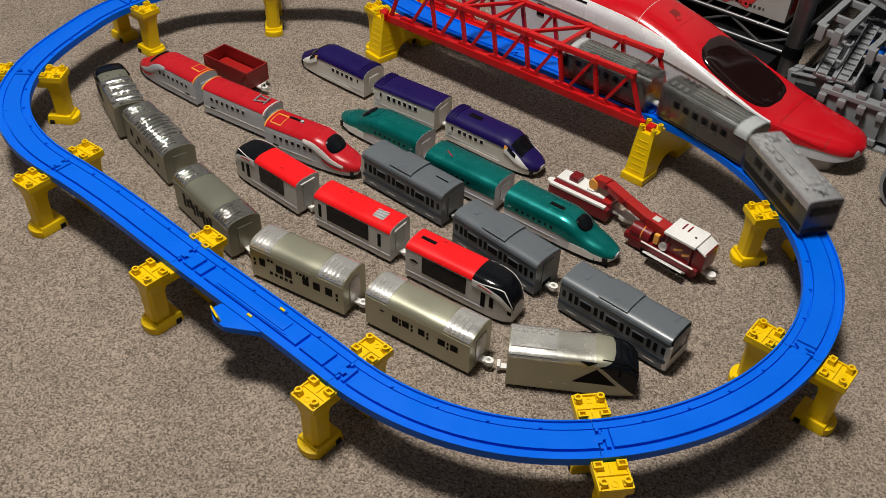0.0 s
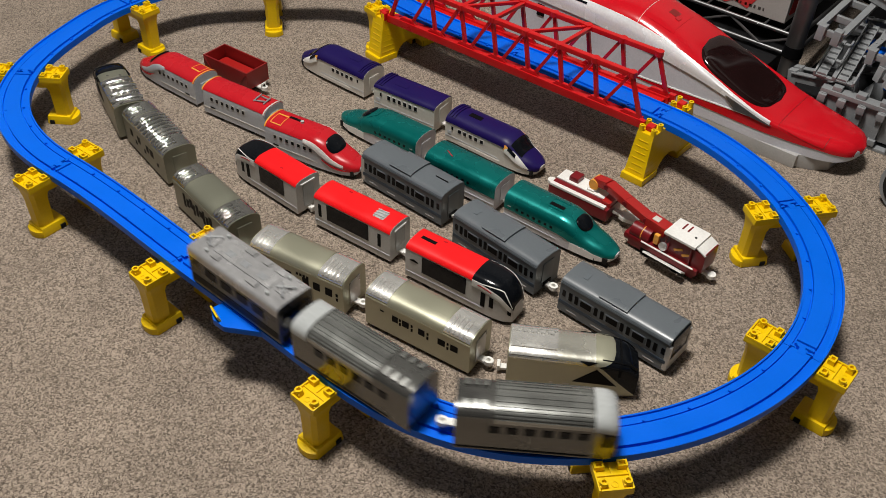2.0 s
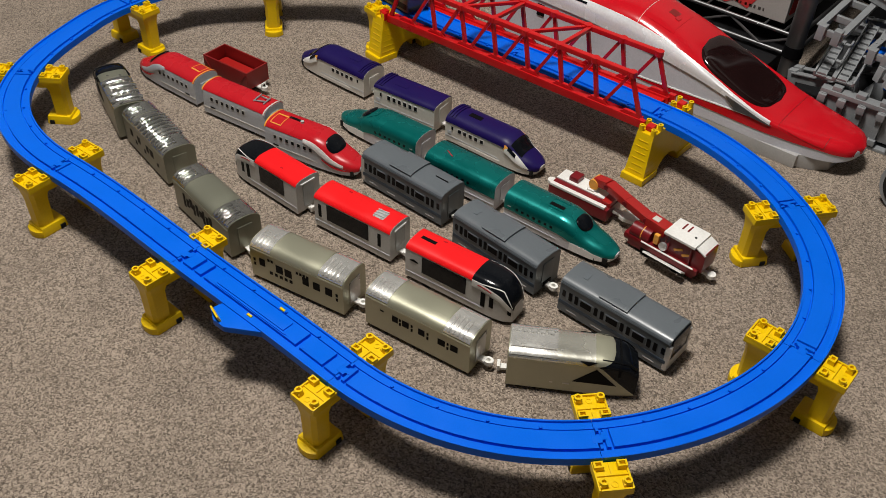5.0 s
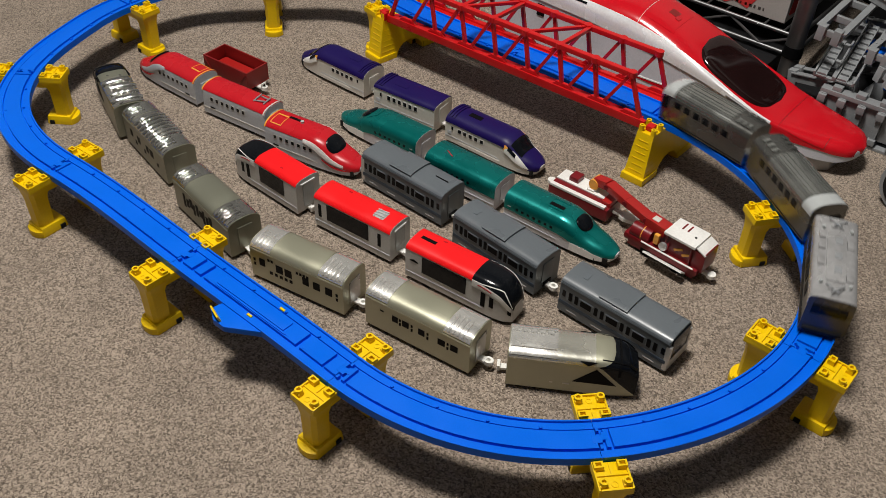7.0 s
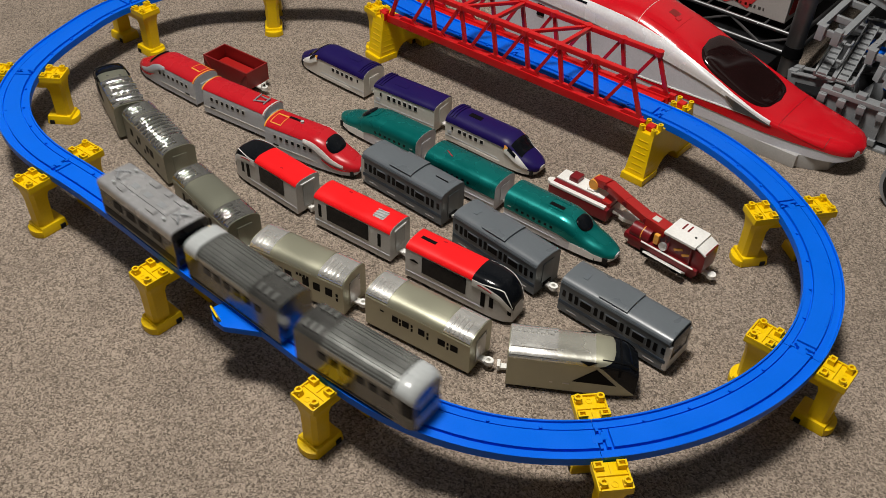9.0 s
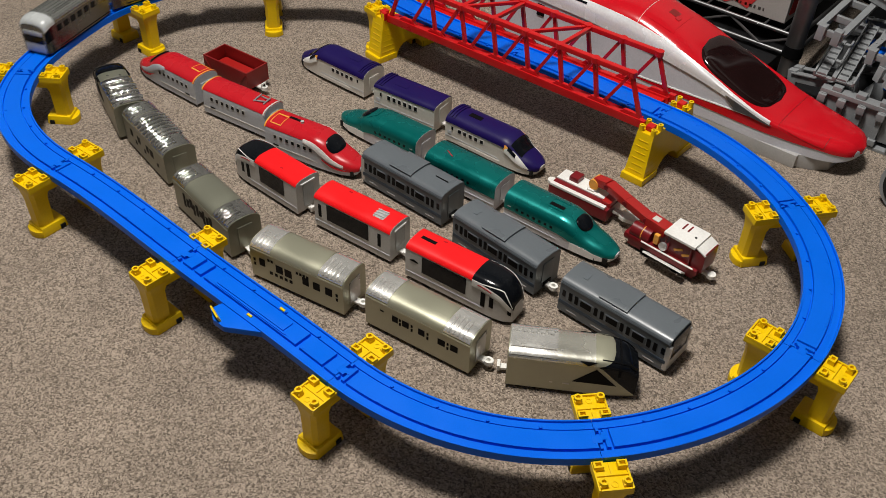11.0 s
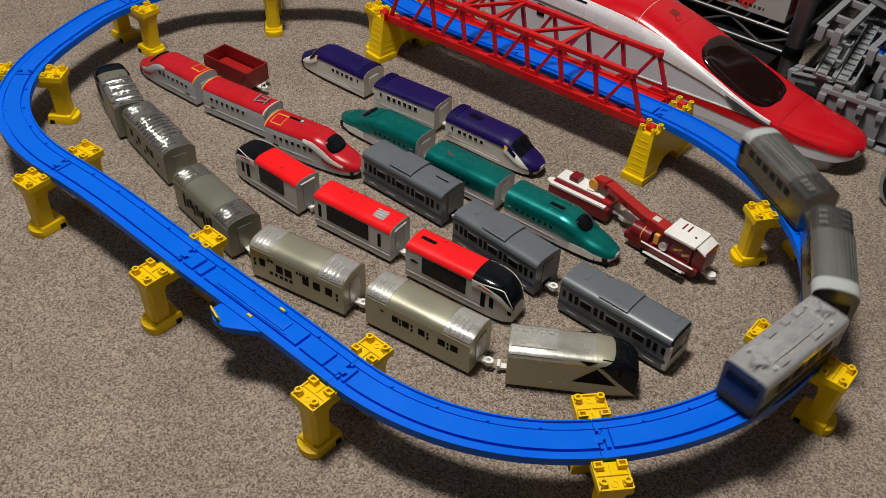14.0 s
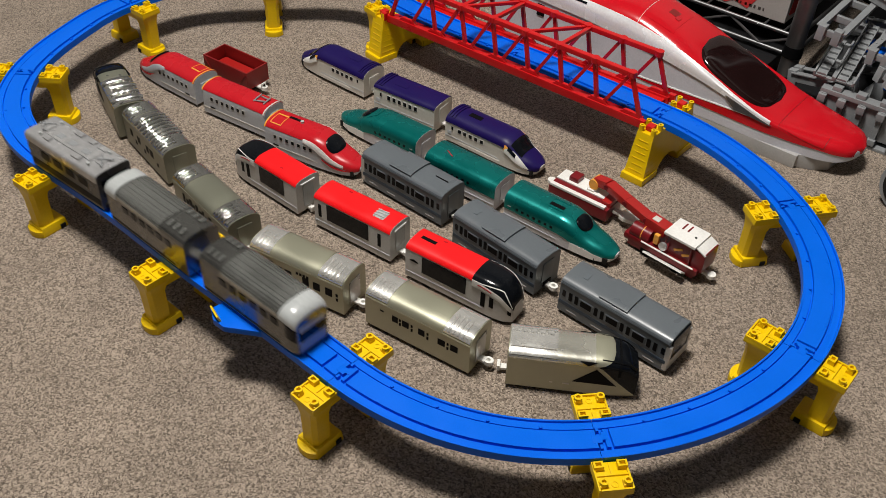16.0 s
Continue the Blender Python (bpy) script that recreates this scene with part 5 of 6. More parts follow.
def crane_tender(m):
    """The flat wagon on which the crane's boom rests."""
    root = thing("crane_tender", m, "dark red toy flat wagon with white deck stripes", "toy wagon", "crane set")
    x, y = 0.039, 0.0170
    part("body", bar(-x, x, -y, y, 0.005, 0.0205, 0.0012), CRANE_RED, root)
    part("deck", bar(-x + 0.002, x - 0.008, -y + 0.001, y - 0.001, 0.0204, 0.0228, 0.0006), CRANE_RED, root)
    part("deck_stripe", bar(-x + 0.001, x - 0.004, -y - 0.0004, -y + 0.0050, 0.0206, 0.0236, 0.0004), WHITE, root, "white side stripe")
    part("deck_plate", bar(-x + 0.002, x - 0.012, -0.004, y - 0.001, 0.0226, 0.0246, 0.0005), WHITE, root, "white deck plate")
    part("deck_box", bar(-x + 0.016, -x + 0.028, 0.000, y - 0.003, 0.0244, 0.0305, 0.0010), CRANE_RED, root)
    part("deck_block", bar(x - 0.012, x - 0.001, -y + 0.007, y - 0.004, 0.0204, 0.0262, 0.0008), CRANE_BRIGHT, root)
    bm = prism([(0.006 * math.cos(k * math.pi / 3) * 1.25, 0.006 * math.sin(k * math.pi / 3) * 1.25) for k in range(6)], 0.0246, 0.0268, 0.0004)
    cr = part("cradle_base", moved(bm, pose(0.007, 0.004, 0)), WHITE, root, "white cradle base")
    part("cradle", moved(prism([(0.0045 * math.cos(k * math.pi / 4), 0.0045 * math.sin(k * math.pi / 4)) for k in range(8)], 0.0268, 0.0350, 0.0008), pose(0.007, 0.004, 0)), AMBER, root, "amber hook cradle")
    undercarriage(root, -x, x, half=0.012, hook=False)
    bm = rod((-x - 0.006, 0.0, 0.011), (-x - 0.006, 0.0, 0.0145), 0.0050, 14)
    part("coupling", bar(-x - 0.006, -x + 0.004, -0.0025, 0.0025, 0.0105, 0.0135, 0.0005, bm=bm), COUPLE, root)
    bm = bar(x - 0.004, x + 0.018, -0.003, 0.003, 0.010, 0.0135, 0.0006)
    part("link", prism([(x + 0.010, -0.0065), (x + 0.016, -0.0085), (x + 0.030, -0.006), (x + 0.033, 0.0), (x + 0.030, 0.006), (x + 0.016, 0.0085), (x + 0.010, 0.0065)], 0.0095, 0.0145, 0.0012, bm), COUPLE, root, "white link plate")
    return root


def crane(m):
    root = thing("rail_crane", m, "dark red toy breakdown crane with white cab roof", "toy crane", "crane set")
    x0, x1, y = -0.047, 0.045, 0.0170
    part("bogie", bar(x0 + 0.006, x1 - 0.004, -y + 0.003, y - 0.003, 0.004, 0.013, 0.0015), CRANE_RED, root)
    part("frame", bar(x0 + 0.022, x1, -y, y, 0.011, 0.0185, 0.0012), CRANE_RED, root)
    part("front_deck", bar(x0, x0 + 0.034, -y + 0.002, y - 0.002, 0.010, 0.0180, 0.0030), CRANE_RED, root)
    part("drum", rod((x0 + 0.006, -0.006, 0.022), (x0 + 0.030, -0.006, 0.022), 0.0085, 18), CRANE_RED, root)
    part("drum_band", rod((x0 + 0.0195, -0.006, 0.022), (x0 + 0.0205, -0.006, 0.022), 0.0087, 18), AMBER, root, "thin amber band")
    part("side_board", moved(bar(-0.026, 0.022, -0.0010, 0.0010, -0.0065, 0.0065, 0.0004), pose(0.012, -y - 0.0060, 0.0135, 52, 0, 0)), WHITE, root, "white slanted side board")
    part("side_rail", rod((x0 + 0.024, -y - 0.001, 0.020), (x1 - 0.004, -y - 0.001, 0.020), 0.0010, 8), WHITE, root)
    part("cab", bar(0.006, x1 + 0.001, -0.0125, 0.0135, 0.0180, 0.0400, 0.0010), CRANE_RED, root)
    part("cab_rear", bar(x1 - 0.010, x1 + 0.004, -0.0130, 0.0140, 0.0160, 0.0405, 0.0020), CRANE_RED, root)
    part("rear_cap", moved(bar(-0.006, 0.006, -0.0135, 0.0145, -0.0008, 0.0008, 0.0003), pose(x1 - 0.002, 0, 0.0415, 0, 24, 0)), WHITE, root, "white rear roof lip")
    rf = part("roof", bar(-0.0008, x1 - 0.008, -0.0165, 0.0160, 0.0430, 0.0462, 0.0009), WHITE, root, "white cab roof")
    for x in (0.010, 0.0165):
        part("roof_stripe", bar(x, x + 0.0018, 0.001, 0.012, 0.0461, 0.0468, 0.0002), CRANE_RED, rf)
    part("roof_pin", rod((x1 - 0.016, -0.002, 0.0455), (x1 - 0.016, -0.002, 0.0472), 0.0012, 8), BLACK, rf)
    for x, y2 in ((0.003, -0.0140), (x1 - 0.012, -0.0140), (0.003, 0.0135), (x1 - 0.012, 0.0135)):
        part("roof_post", rod((x, y2, 0.018), (x, y2, 0.0435), 0.0012, 8), CRANE_RED, root)
    part("hook_wheel", rod((0.002, -0.0150, 0.027), (0.002, -0.0180, 0.027), 0.0048, 16), SILVER, root, "silver hand wheel")
    part("hook_frame", bar(-0.012, -0.006, -0.014, -0.009, 0.022, 0.034, 0.0010), AMBER, root, "amber winch block")
    part("cab_stripe", moved(bar(-0.0055, 0.0055, -0.0004, 0.0004, -0.0014, 0.0014, 0.0002), pose(0.028, -0.0128, 0.028, 0, -28, 0)), AMBER, root)
    part("cab_stripe", moved(bar(-0.0055, 0.0055, -0.0004, 0.0004, -0.0014, 0.0014, 0.0002), pose(0.018, -0.0128, 0.030, 0, -28, 0)), AMBER, root)
    # folded boom in three boxes, rising to the cradle
    pts = [(-0.004, 0.001, 0.034), (-0.030, 0.003, 0.0355), (-0.062, 0.0090, 0.0380), (-0.092, 0.0155, 0.0405), (-0.110, 0.0185, 0.0365)]
    bm = None
    for a, b, w, hh in zip(pts, pts[1:], (0.0150, 0.0125, 0.0125, 0.0115), (0.012, 0.009, 0.009, 0.010)):
        bm = beam(a, b, w, hh, bm, r=0.0010)
    boom = part("boom", bm, CRANE_BRIGHT, root, "bright red folded boom")
    for a in pts[1:4]:
        part("boom_pin", rod((a[0], a[1] - 0.0075, a[2]), (a[0], a[1] + 0.0075, a[2]), 0.0030, 12), CRANE_RED, boom)
    part("boom_label", moved(bar(-0.004, 0.004, -0.004, 0.004, -0.0004, 0.0004, 0.0002), pose(-0.020, 0.002, 0.0412, 0, 4, 0)), IVORY, boom, "small ivory label")
    part("boom_head", rod((-0.110, 0.011, 0.0335), (-0.110, 0.026, 0.0335), 0.0062, 14), AMBER, boom, "amber boom head")
    undercarriage(root, x0 + 0.004, x1, half=0.012, hook=False)
    bm = bar(x1 - 0.004, x1 + 0.008, -0.0028, 0.0028, 0.0075, 0.0105, 0.0005)
    part("coupling", rod((x1 + 0.010, 0, 0.0075), (x1 + 0.010, 0, 0.0115), 0.0052, 14, bm), COUPLE, root)
    return root


crane_tender(pose(0.1990, 0.1230, 0, 0, 0, 1.5))
crane(pose(0.3170, 0.1060, 0, 0, 0, -3.0))

# ---- the large red train behind the bridge ----


def big_train():
    """A large hollow carry case in the form of a bullet train, nose at the far end of x."""
    root = thing("large_bullet_train_case", pose(0.0, 0.4110, 0.0, 0, 0, 0), "large glossy red and grey plastic bullet train toy", "toy train")
    x0, x1 = -0.125, 0.4130
    top = curve([(x0, 0.124), (0.08, 0.123), (0.16, 0.106), (0.225, 0.0765), (0.29, 0.0530), (0.345, 0.0480), (0.39, 0.0450), (0.405, 0.041), (x1, 0.0345)])
    eav = curve([(x0, 0.104), (0.02, 0.100), (0.10, 0.092), (0.20, 0.0765), (0.26, 0.061), (0.31, 0.046), (0.36, 0.036), (0.40, 0.031), (x1, 0.029)])
    wid = curve([(x0, 0.0510), (0.28, 0.0505), (0.33, 0.0470), (0.37, 0.0405), (0.40, 0.0290), (0.408, 0.0200), (x1, 0.0050)])
    low = curve([(x0, 0.018), (0.36, 0.018), (0.39, 0.0195), (0.404, 0.0235), (x1, 0.0275)])
    h = Hull(x0, x1, wid, eav, top, low, power=0.85)
    xs = [x0 + (0.28 - x0) * i / 30 for i in range(30)] + [0.28 + (x1 - 0.28) * (1 - (1 - i / 30) ** 1.5) for i in range(31)]
    part("body", h.shell(6, m=14, xs=xs), BIG_GREY, root, "light grey side body")
    roof_t = lambda x: 0.36 + 0.10 * max(0, min(1, (x - 0.22) / 0.08)) + max(0, min(1, (x - 0.298) / 0.016)) * (max(0.58, h.t_of(x, 0.0318)) - 0.46)
    part("roof", h.patch(x0 + 0.0005, x1 - 0.0001, lambda x: -roof_t(x), lambda x: max(0.46, roof_t(x)), 0.0009, 90, 30), BIG_RED, root, "glossy red roof and nose")
    for s in (-1, 1):
        band0 = lambda x: s * (roof_t(min(x, 0.290)) - 0.02 if s < 0 else 0.47)
        band1 = lambda x: s * (0.565 - 0.03 * max(0, (x - 0.26) / 0.05))
        part("silver_band", h.patch(x0 + 0.0005, 0.3080 if s < 0 else 0.22, band0, band1, 0.0016, 40, 5), BIG_SILVER, root, "silver shoulder band")
        up = lambda x: s * h.t_of(x, 0.0365 + 0.0095 * max(0, min(1, (x - 0.10) / 0.21)))
        dn = lambda x: s * h.t_of(x, 0.0360 - 0.0045 * max(0, min(1, (x - 0.10) / 0.21)))
        part("red_wedge", h.patch(0.100, 0.316, up, dn, 0.0007, 24, 3), BIG_RED, root, "red lower wedge stripe")
        part("white_line", h.patch(0.02, 0.30, lambda x: s * h.t_of(x, 0.0388 + 0.0095 * max(0, min(1, (x - 0.10) / 0.21))), lambda x: s * h.t_of(x, 0.0372 + 0.0095 * max(0, min(1, (x - 0.10) / 0.21))), 0.0010, 20, 1), WHITE, root, "thin white edge line")
        lampz = lambda x: s * (0.545 + 0.12 * max(0, min(1, (0.310 - x) / 0.05)) - 0.11 * max(0, (0.262 - x) / 0.016))
        part("headlamp", h.patch(0.246, 0.310, s * 0.535, lampz, 0.0024, 12, 3), LAMP_GLASS, root, "silvery clear headlamp wedge")
        part("skirt", bar(x0 + 0.004, 0.352, min(s * 0.0420, s * 0.0505), max(s * 0.0420, s * 0.0505), 0.0, 0.0185, 0.0020), BIG_DKGREY, root, "grey lower skirt")
        for x in (-0.085, -0.040):
            part("side_port", h.patch(x - 0.006, x + 0.006, s * 0.60, s * 0.70, 0.0010, 6, 4), BLACK, root, "black side window")
        # Roof seams painted white, for the reflection along their edges.
        for x in (0.030, 0.105):
            part("seam_glint", h.patch(x, x + 0.0006, s * 0.004, s * 0.36, 0.0011, 1, 14), NEX_WHITE, root)
        part("nose_seam", h.patch(0.318, 0.3185, s * 0.004, s * 0.46, 0.0012, 1, 14), WAGON_RED, root)
        part("nose_seam", h.patch(0.318, 0.376, lambda x: s * (0.452 + 0.03 * (x - 0.318) / 0.058), lambda x: s * (0.459 + 0.03 * (x - 0.318) / 0.058), 0.0012, 20, 1), WAGON_RED, root)
        part("nose_seam", h.patch(0.376, 0.3768, s * 0.20, s * 0.485, 0.0012, 1, 12), WAGON_RED, root)
        part("shoulder_window", h.patch(-0.060, 0.030, s * 0.375, s * 0.405, 0.0022, 8, 2), GLASS_DARK, root, "long dark shoulder window")
    part("prow", prism([(0.345, -0.0485), (0.372, -0.0370), (0.3860, -0.024), (0.3890, 0.0), (0.3860, 0.024), (0.372, 0.0370), (0.345, 0.0485), (0.20, 0.042), (0.20, -0.042)], 0.0, 0.0190, 0.0020), BIG_DKGREY, root, "grey lower nose skirt")
    a, b = 0.187, 0.298
    g = lambda x: 0.31 * max(0.0, 1 - abs((x - (a + b) / 2) / ((b - a) / 2)) ** 3.4) ** 0.5 + 0.004
    part("windscreen", h.dome(a, b, g, 0.0045), SMOKE, root, "smoked dark red windscreen")
    part("hatch", h.patch(0.108, 0.152, -0.22, 0.10, 0.0013, 6, 12), BIG_RED, root)
    part("hatch_notch", h.patch(0.128, 0.140, -0.035, 0.02, 0.0017, 2, 3), WAGON_RED, root)
    part("hatch_knob", h.patch(0.140, 0.146, -0.06, -0.02, 0.0024, 2, 2), CRIMSON, root)
    return root


big_train()

# ---- wire shelf with its box, and the pile of grey girders ----


def wire_shelf():
    root = thing("wire_shelf", pose(0, 0, 0), "chrome wire storage shelf standing on the carpet", "wire shelf")
    xp, xl, y0, y1 = 0.2520, -0.640, 0.5550, 0.9000
    for x in (xl, xp):
        for y in (y0, y1):
            post = part("post", rod((x, y, 0.012), (x, y, 1.30), 0.0125, 18), CHROME, root)
            part("levelling_foot", rod((x, y, 0.0), (x, y, 0.016), 0.0150, 16, r2=0.009), BLACK, post, "black levelling foot")
            part("collar", rod((x, y, 0.040), (x, y, 0.056), 0.0138, 18, r2=0.0134), BLACK, post, "dark plastic collar")
    for z in (0.0680, 0.0400):
        for y in (y0, y1):
            part("edge_wire", rod((xl, y, z), (xp - 0.010, y, z), 0.0030, 10), CHROME, root)
        for x in (xl, xp):
            part("edge_wire", rod((x, y0, z), (x, y1, z), 0.0030, 10), CHROME, root)
    n = 18
    for i in range(n):
        xa = xl + (xp - xl) * i / n
        xb = xl + (xp - xl) * (i + 1) / n
        za, zb = ((0.066, 0.042), (0.042, 0.066))[i % 2]
        part("truss_wire", rod((xa, y0, za), (xb, y0, zb), 0.0020, 8), CHROME, root)
    for i in range(30):
        x = xl + 0.02 + (xp - xl - 0.04) * i / 29
        part("deck_wire", rod((x, y0, 0.0700), (x, y1, 0.0700), 0.0016, 8), CHROME, root)
    return root


wire_shelf()


def carton():
    root = thing("printed_carton", pose(0, 0, 0.0722), "white cardboard carton with red print on wire shelf", "carton")
    x0, x1, y0, y1, h = -0.200, 0.2250, 0.5700, 0.8400, 0.230
    part("box", bar(x0, x1, y0, y1, 0.0, h, 0.0020), CARD_WHITE, root)
    part("flap_seam", bar(x1, x1 + 0.0006, (y0 + y1) / 2 - 0.001, (y0 + y1) / 2 + 0.001, 0.0, h, 0), INK, root)
    side = prism([(0.008, 0.010), (0.060, 0.004), (0.10, 0.05), (0.05, 0.09), (0.015, 0.05)], 0, 0.0006, 0)
    part("side_print", moved(side, Matrix(((0, 0, 1, x1), (1, 0, 0, y0), (0, 1, 0, 0), (0, 0, 0, 1)))), CARD_RED, root, "red printed patch")
    for k, pts in enumerate(([(0.112, 0.008), (0.134, 0.003), (0.146, 0.010), (0.168, 0.004), (0.184, 0.030), (0.150, 0.050), (0.115, 0.036)], [(-0.02, 0.03), (0.05, 0.02), (0.07, 0.06), (0.02, 0.09), (-0.03, 0.07)])):
        bm = moved(prism(pts, 0, 0.0006, 0), Matrix(((1, 0, 0, 0), (0, 0, -1, y0), (0, 1, 0, 0), (0, 0, 0, 1))))
        part("front_print", bm, CARD_RED, root, "red printed patch")
    for i in range(26):
        x = 0.020 + i * 0.0068
        w = 0.0022 + (i * 7 % 5) * 0.0006
        part("lettering_bar", bar(x, x + w, y0 - 0.0006, y0, 0.008, 0.012, 0), INK, root)
    return root


carton()
# Added block: stands for the shade under the shelf.
bx = thing("shelf_shade_block", pose(0, 0, 0), "black block added for the shade under shelf", "storage bin")
part("bin", bar(-0.30, 0.234, 0.500, 0.880, 0.0, 0.032, 0.004), DARK_FILL, bx)
# Added slab with rims, covers lit carpet so the pile's ground stays dark.
bx = thing("added_dark_slab", pose(0, 0, 0), "black slab added to darken the carpet under girders", "tray")
part("tray", bar(0.268, 0.640, 0.486, 0.796, 0.0, 0.003, 0.001), DARK_FILL, bx)
for x0, x1, y0, y1 in ((0.268, 0.640, 0.486, 0.490), (0.268, 0.640, 0.786, 0.790)):
    part("rim", bar(x0, x1, y0, y1, 0.003, 0.012, 0.001), DARK_FILL, bx)
# Added backdrop: fills the dark space behind the girders.
bx = thing("added_dark_backdrop", pose(0, 0, 0), "black block added for the dark background behind girders", "cabinet")
part("body", bar(0.270, 0.95, 0.800, 1.10, 0.0, 0.62, 0.004), DARK_FILL, bx)
part("backdrop_front", bar(0.276, 0.62, 0.7965, 0.8000, 0.01, 0.61, 0.001), DARK_FILL, bx)


def girder(m, ln, wide, label, zig=True):
    """A toy viaduct girder: two side plates with zigzag relief, ties and notched end blocks."""
    root = thing("grey_girder", m, label, "toy girder", "grey girder pile")
    for s in (-1, 1):
        part("side_plate", bar(-ln / 2, ln / 2, s * wide / 2 - 0.0015, s * wide / 2 + 0.0015, -0.006, 0.006, 0.0004), PARTS_GREY, root)
        part("top_flange", bar(-ln / 2, ln / 2, s * wide / 2 - 0.0042, s * wide / 2 + 0.0042, 0.0055, 0.0072, 0.0004), PARTS_GREY, root)
        n = max(4, int(ln / 0.016))
        for i in range(n if zig else 0):
            x = -ln / 2 + ln * (i + 0.5) / n
            part("rib", beam((x - 0.005, s * wide / 2, 0.0072), (x + 0.005, s * wide / 2 + 0.003 * s, 0.0072), 0.0022, 0.0022, r=0.0003), PARTS_GREY, root)
    for f in (-0.5, -0.2, 0.15, 0.5):
        x = f * ln * 0.97
        part("tie", bar(x - 0.003, x + 0.003, -wide / 2, wide / 2, -0.004, 0.004, 0.0006), PARTS_GREY, root)
    for s in (-1, 1):
        for k in (-1, 1):
            part("end_lug", bar(s * ln / 2 - 0.006, s * ln / 2 + 0.006, k * wide * 0.34 - 0.005, k * wide * 0.34 + 0.005, -0.010, 0.0095, 0.0010), PARTS_GREY, root)
    return root


def trestle(m, label):
    """A panelled pier wall on its side: posts, panels and a notched top rail."""
    root = thing("grey_trestle", m, label, "toy pier", "grey girder pile")
    part("top_rail", bar(-0.055, 0.055, -0.008, 0.008, 0.052, 0.058, 0.0008), PARTS_GREY, root)
    for i in range(5):
        x = -0.050 + i * 0.025
        part("post", bar(x - 0.0035, x + 0.0035, -0.010, 0.006, 0.0, 0.053, 0.0008), PARTS_GREY, root)
        part("lug", bar(x - 0.005, x + 0.005, -0.014, -0.006, 0.042, 0.052, 0.0010), PARTS_GREY, root)
        part("lug", bar(x - 0.005, x + 0.005, -0.014, -0.006, 0.006, 0.014, 0.0010), PARTS_GREY, root)
        if i < 4:
            part("panel", bar(x + 0.004, x + 0.021, -0.004, 0.002, 0.010, 0.050, 0.0008), PARTS_GREY, root)
    for i in range(3):
        x = -0.036 + i * 0.030
        part("crest", bar(x - 0.006, x + 0.006, -0.006, 0.006, 0.057, 0.064, 0.0012), PARTS_GREY, root)
    part("base_plate", bar(-0.055, 0.055, -0.012, 0.030, 0.0, 0.004, 0.0008), PARTS_GREY, root)
    return root


def rack(a, b, label):
    """A toothed rack strip with a thin rail beside it, from a to b."""
    a, b = Vector(a), Vector(b)
    d = b - a
    turn = d.to_track_quat("X", "Z").to_matrix().to_4x4()
    root = thing("toothed_rack", Matrix.Translation((a + b) / 2) @ turn, label, "toy girder", "grey girder pile")
    ln = d.length
    part("strip", bar(-ln / 2, ln / 2, -0.0065, 0.0065, -0.0025, 0.0, 0.0004), PARTS_GREY, root)
    n = int(ln / 0.011)
    for i in range(n):
        x = -ln / 2 + ln * (i + 0.5) / n
        part("tooth", prism([(x - 0.0045, -0.0055), (x + 0.0045, 0.0055), (x - 0.0045, 0.0055)], -0.0005, 0.0030, 0.0003), PARTS_GREY, root)
    for y in (-0.0150, 0.0085):
        part("side_rail", bar(-ln / 2, ln / 2, y - 0.0013, y + 0.0013, -0.0030, 0.0035, 0.0004), PARTS_GREY, root)
    for f in (-0.46, 0.0, 0.46):
        part("tie", bar(f * ln - 0.0025, f * ln + 0.0025, -0.0150, 0.0085, -0.0050, -0.0020, 0.0004), PARTS_GREY, root)
    return root


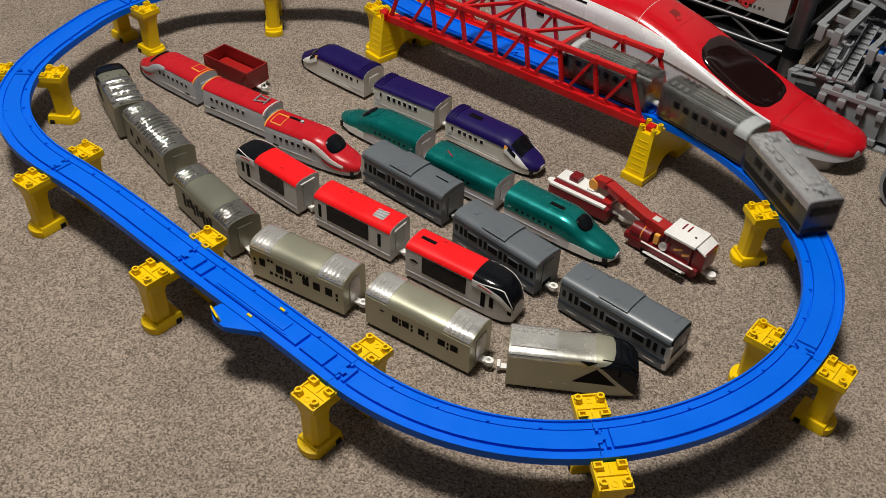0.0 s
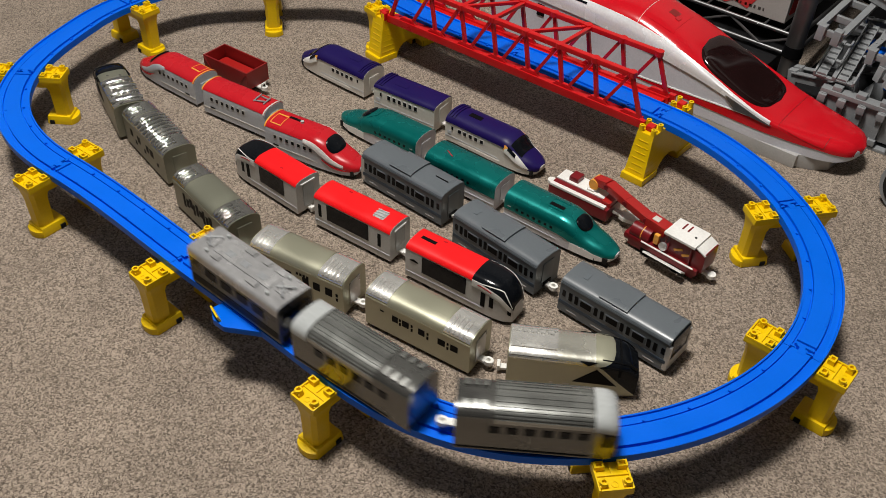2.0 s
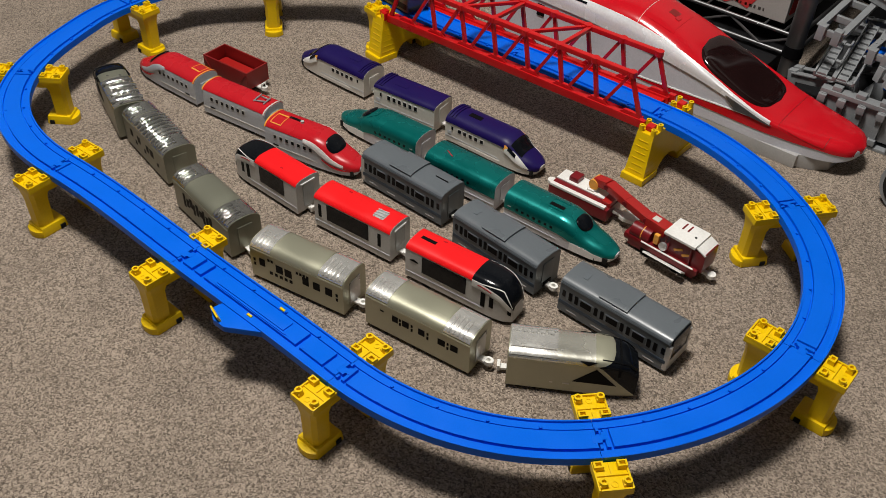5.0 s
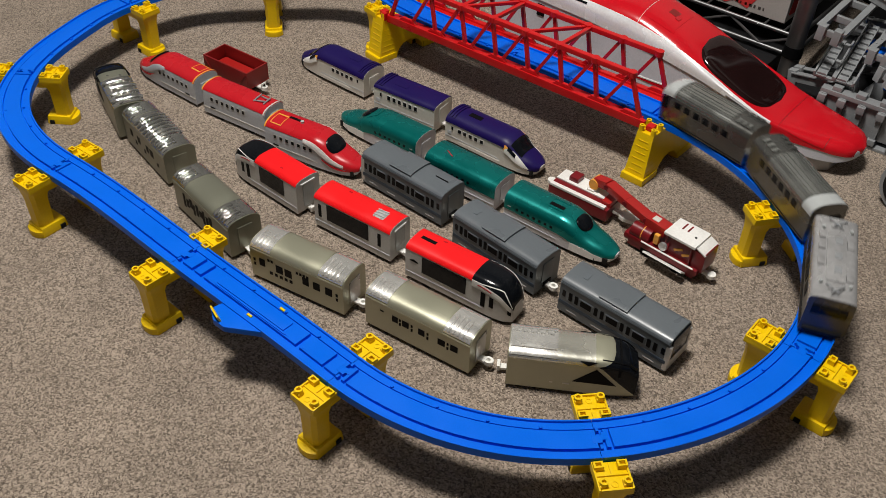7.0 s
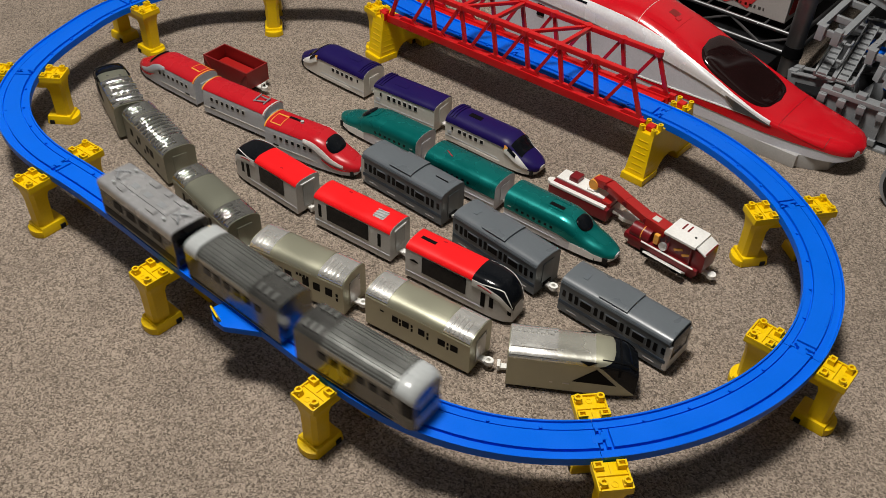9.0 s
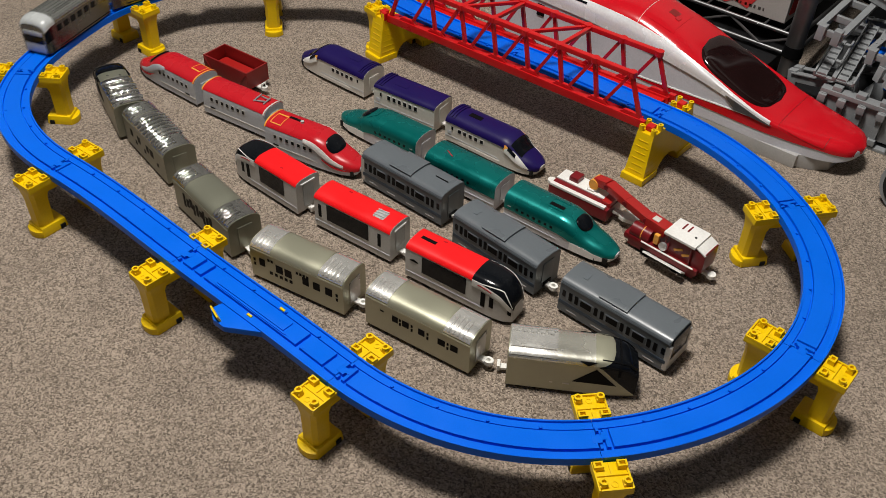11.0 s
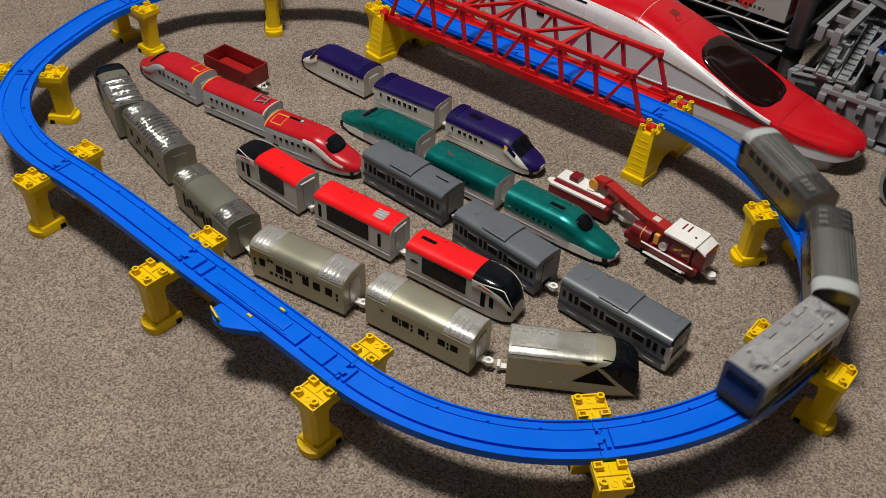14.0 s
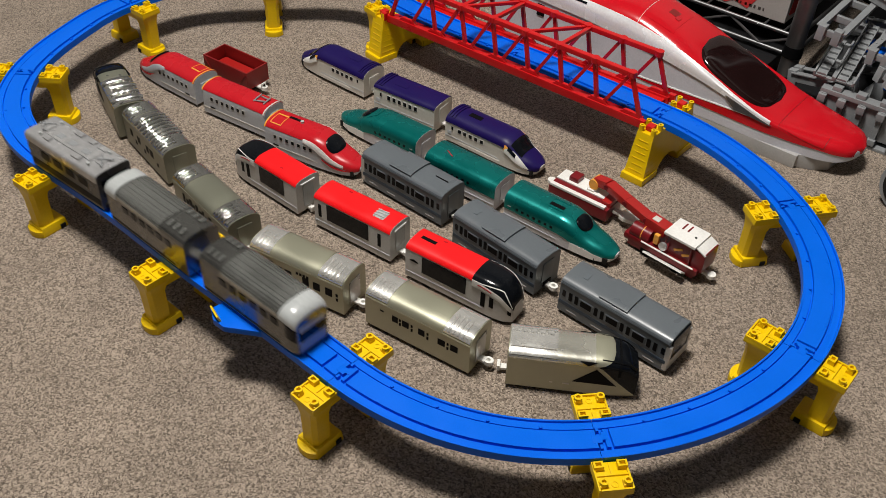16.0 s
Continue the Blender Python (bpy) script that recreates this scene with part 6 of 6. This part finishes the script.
trestle(pose(0.3800, 0.4790, 0, 0, 0, 3), "grey plastic viaduct wall standing behind red nose")
trestle(pose(0.4920, 0.4900, 0, 0, 0, 5), "grey plastic viaduct wall beside its twin")
trestle(pose(0.380, 0.6050, 0.003, 0, 0, 84), "grey plastic viaduct wall in girder pile")
trestle(pose(0.330, 0.6600, 0.003, 0, 0, 20), "grey plastic viaduct wall in girder pile")
rack((0.3440, 0.4780, 0.0690), (0.3330, 0.6000, 0.0980), "grey plastic toothed rack strip leaning on the pile")
rack((0.3180, 0.4760, 0.0690), (0.3080, 0.5600, 0.0830), "short grey plastic toothed rack strip in pile")
girder(pose(0.3090, 0.5630, 0.1220, 3, 0, 91), 0.165, 0.030, "grey plastic channel girder on top of pile", zig=False)
girder(pose(0.3720, 0.5900, 0.0970, 0, 0, 88), 0.150, 0.028, "grey plastic lattice girder lying on pile")
girder(pose(0.3450, 0.5900, 0.1360, 0, 0, -27), 0.110, 0.018, "grey plastic crossing girder on pile", zig=False)
girder(pose(0.3720, 0.6350, 0.0800, 0, 0, 6), 0.130, 0.026, "grey plastic lattice girder across the pile")
girder(pose(0.4200, 0.5600, 0.0700, 0, 10, 60), 0.130, 0.026, "grey plastic lattice girder in the pile")
girder(pose(0.3150, 0.5050, 0.0480, 0, 12, 172), 0.075, 0.020, "short grey plastic girder low in pile", zig=False)
for x, y, z, a in ((0.400, 0.565, 0.050, 30), (0.352, 0.612, 0.060, -20)):
    root = thing("blue_rail_scrap", pose(x, y, z, 8, 0, a), "short blue plastic toy rail in the pile", "toy rail", "grey girder pile")
    part("rail_block", bar(-0.025, 0.025, -0.012, 0.012, -0.004, 0.004, 0.0010), BLUE, root)
root = thing("grey_roller_toy", pose(0.4960, 0.4050, 0.0330, 0, 0, 70), "grey plastic cylinder toy lying on the carpet", "toy cylinder")
part("barrel", rod((-0.05, 0, 0), (0.05, 0, 0), 0.033, 36), PARTS_GREY, root)
part("end_disc", rod((-0.0515, 0, 0), (-0.0500, 0, 0), 0.027, 32), CHASSIS, root)


def motions():
    for car, gap in ((LOCO_THING, 0.0), (COACH_ONE, 0.139), (COACH_TWO, 0.2845)):
        walk(car, [(k / 10, car_pose(train_at(k / 10) + gap)) for k in range(161)])


motions()
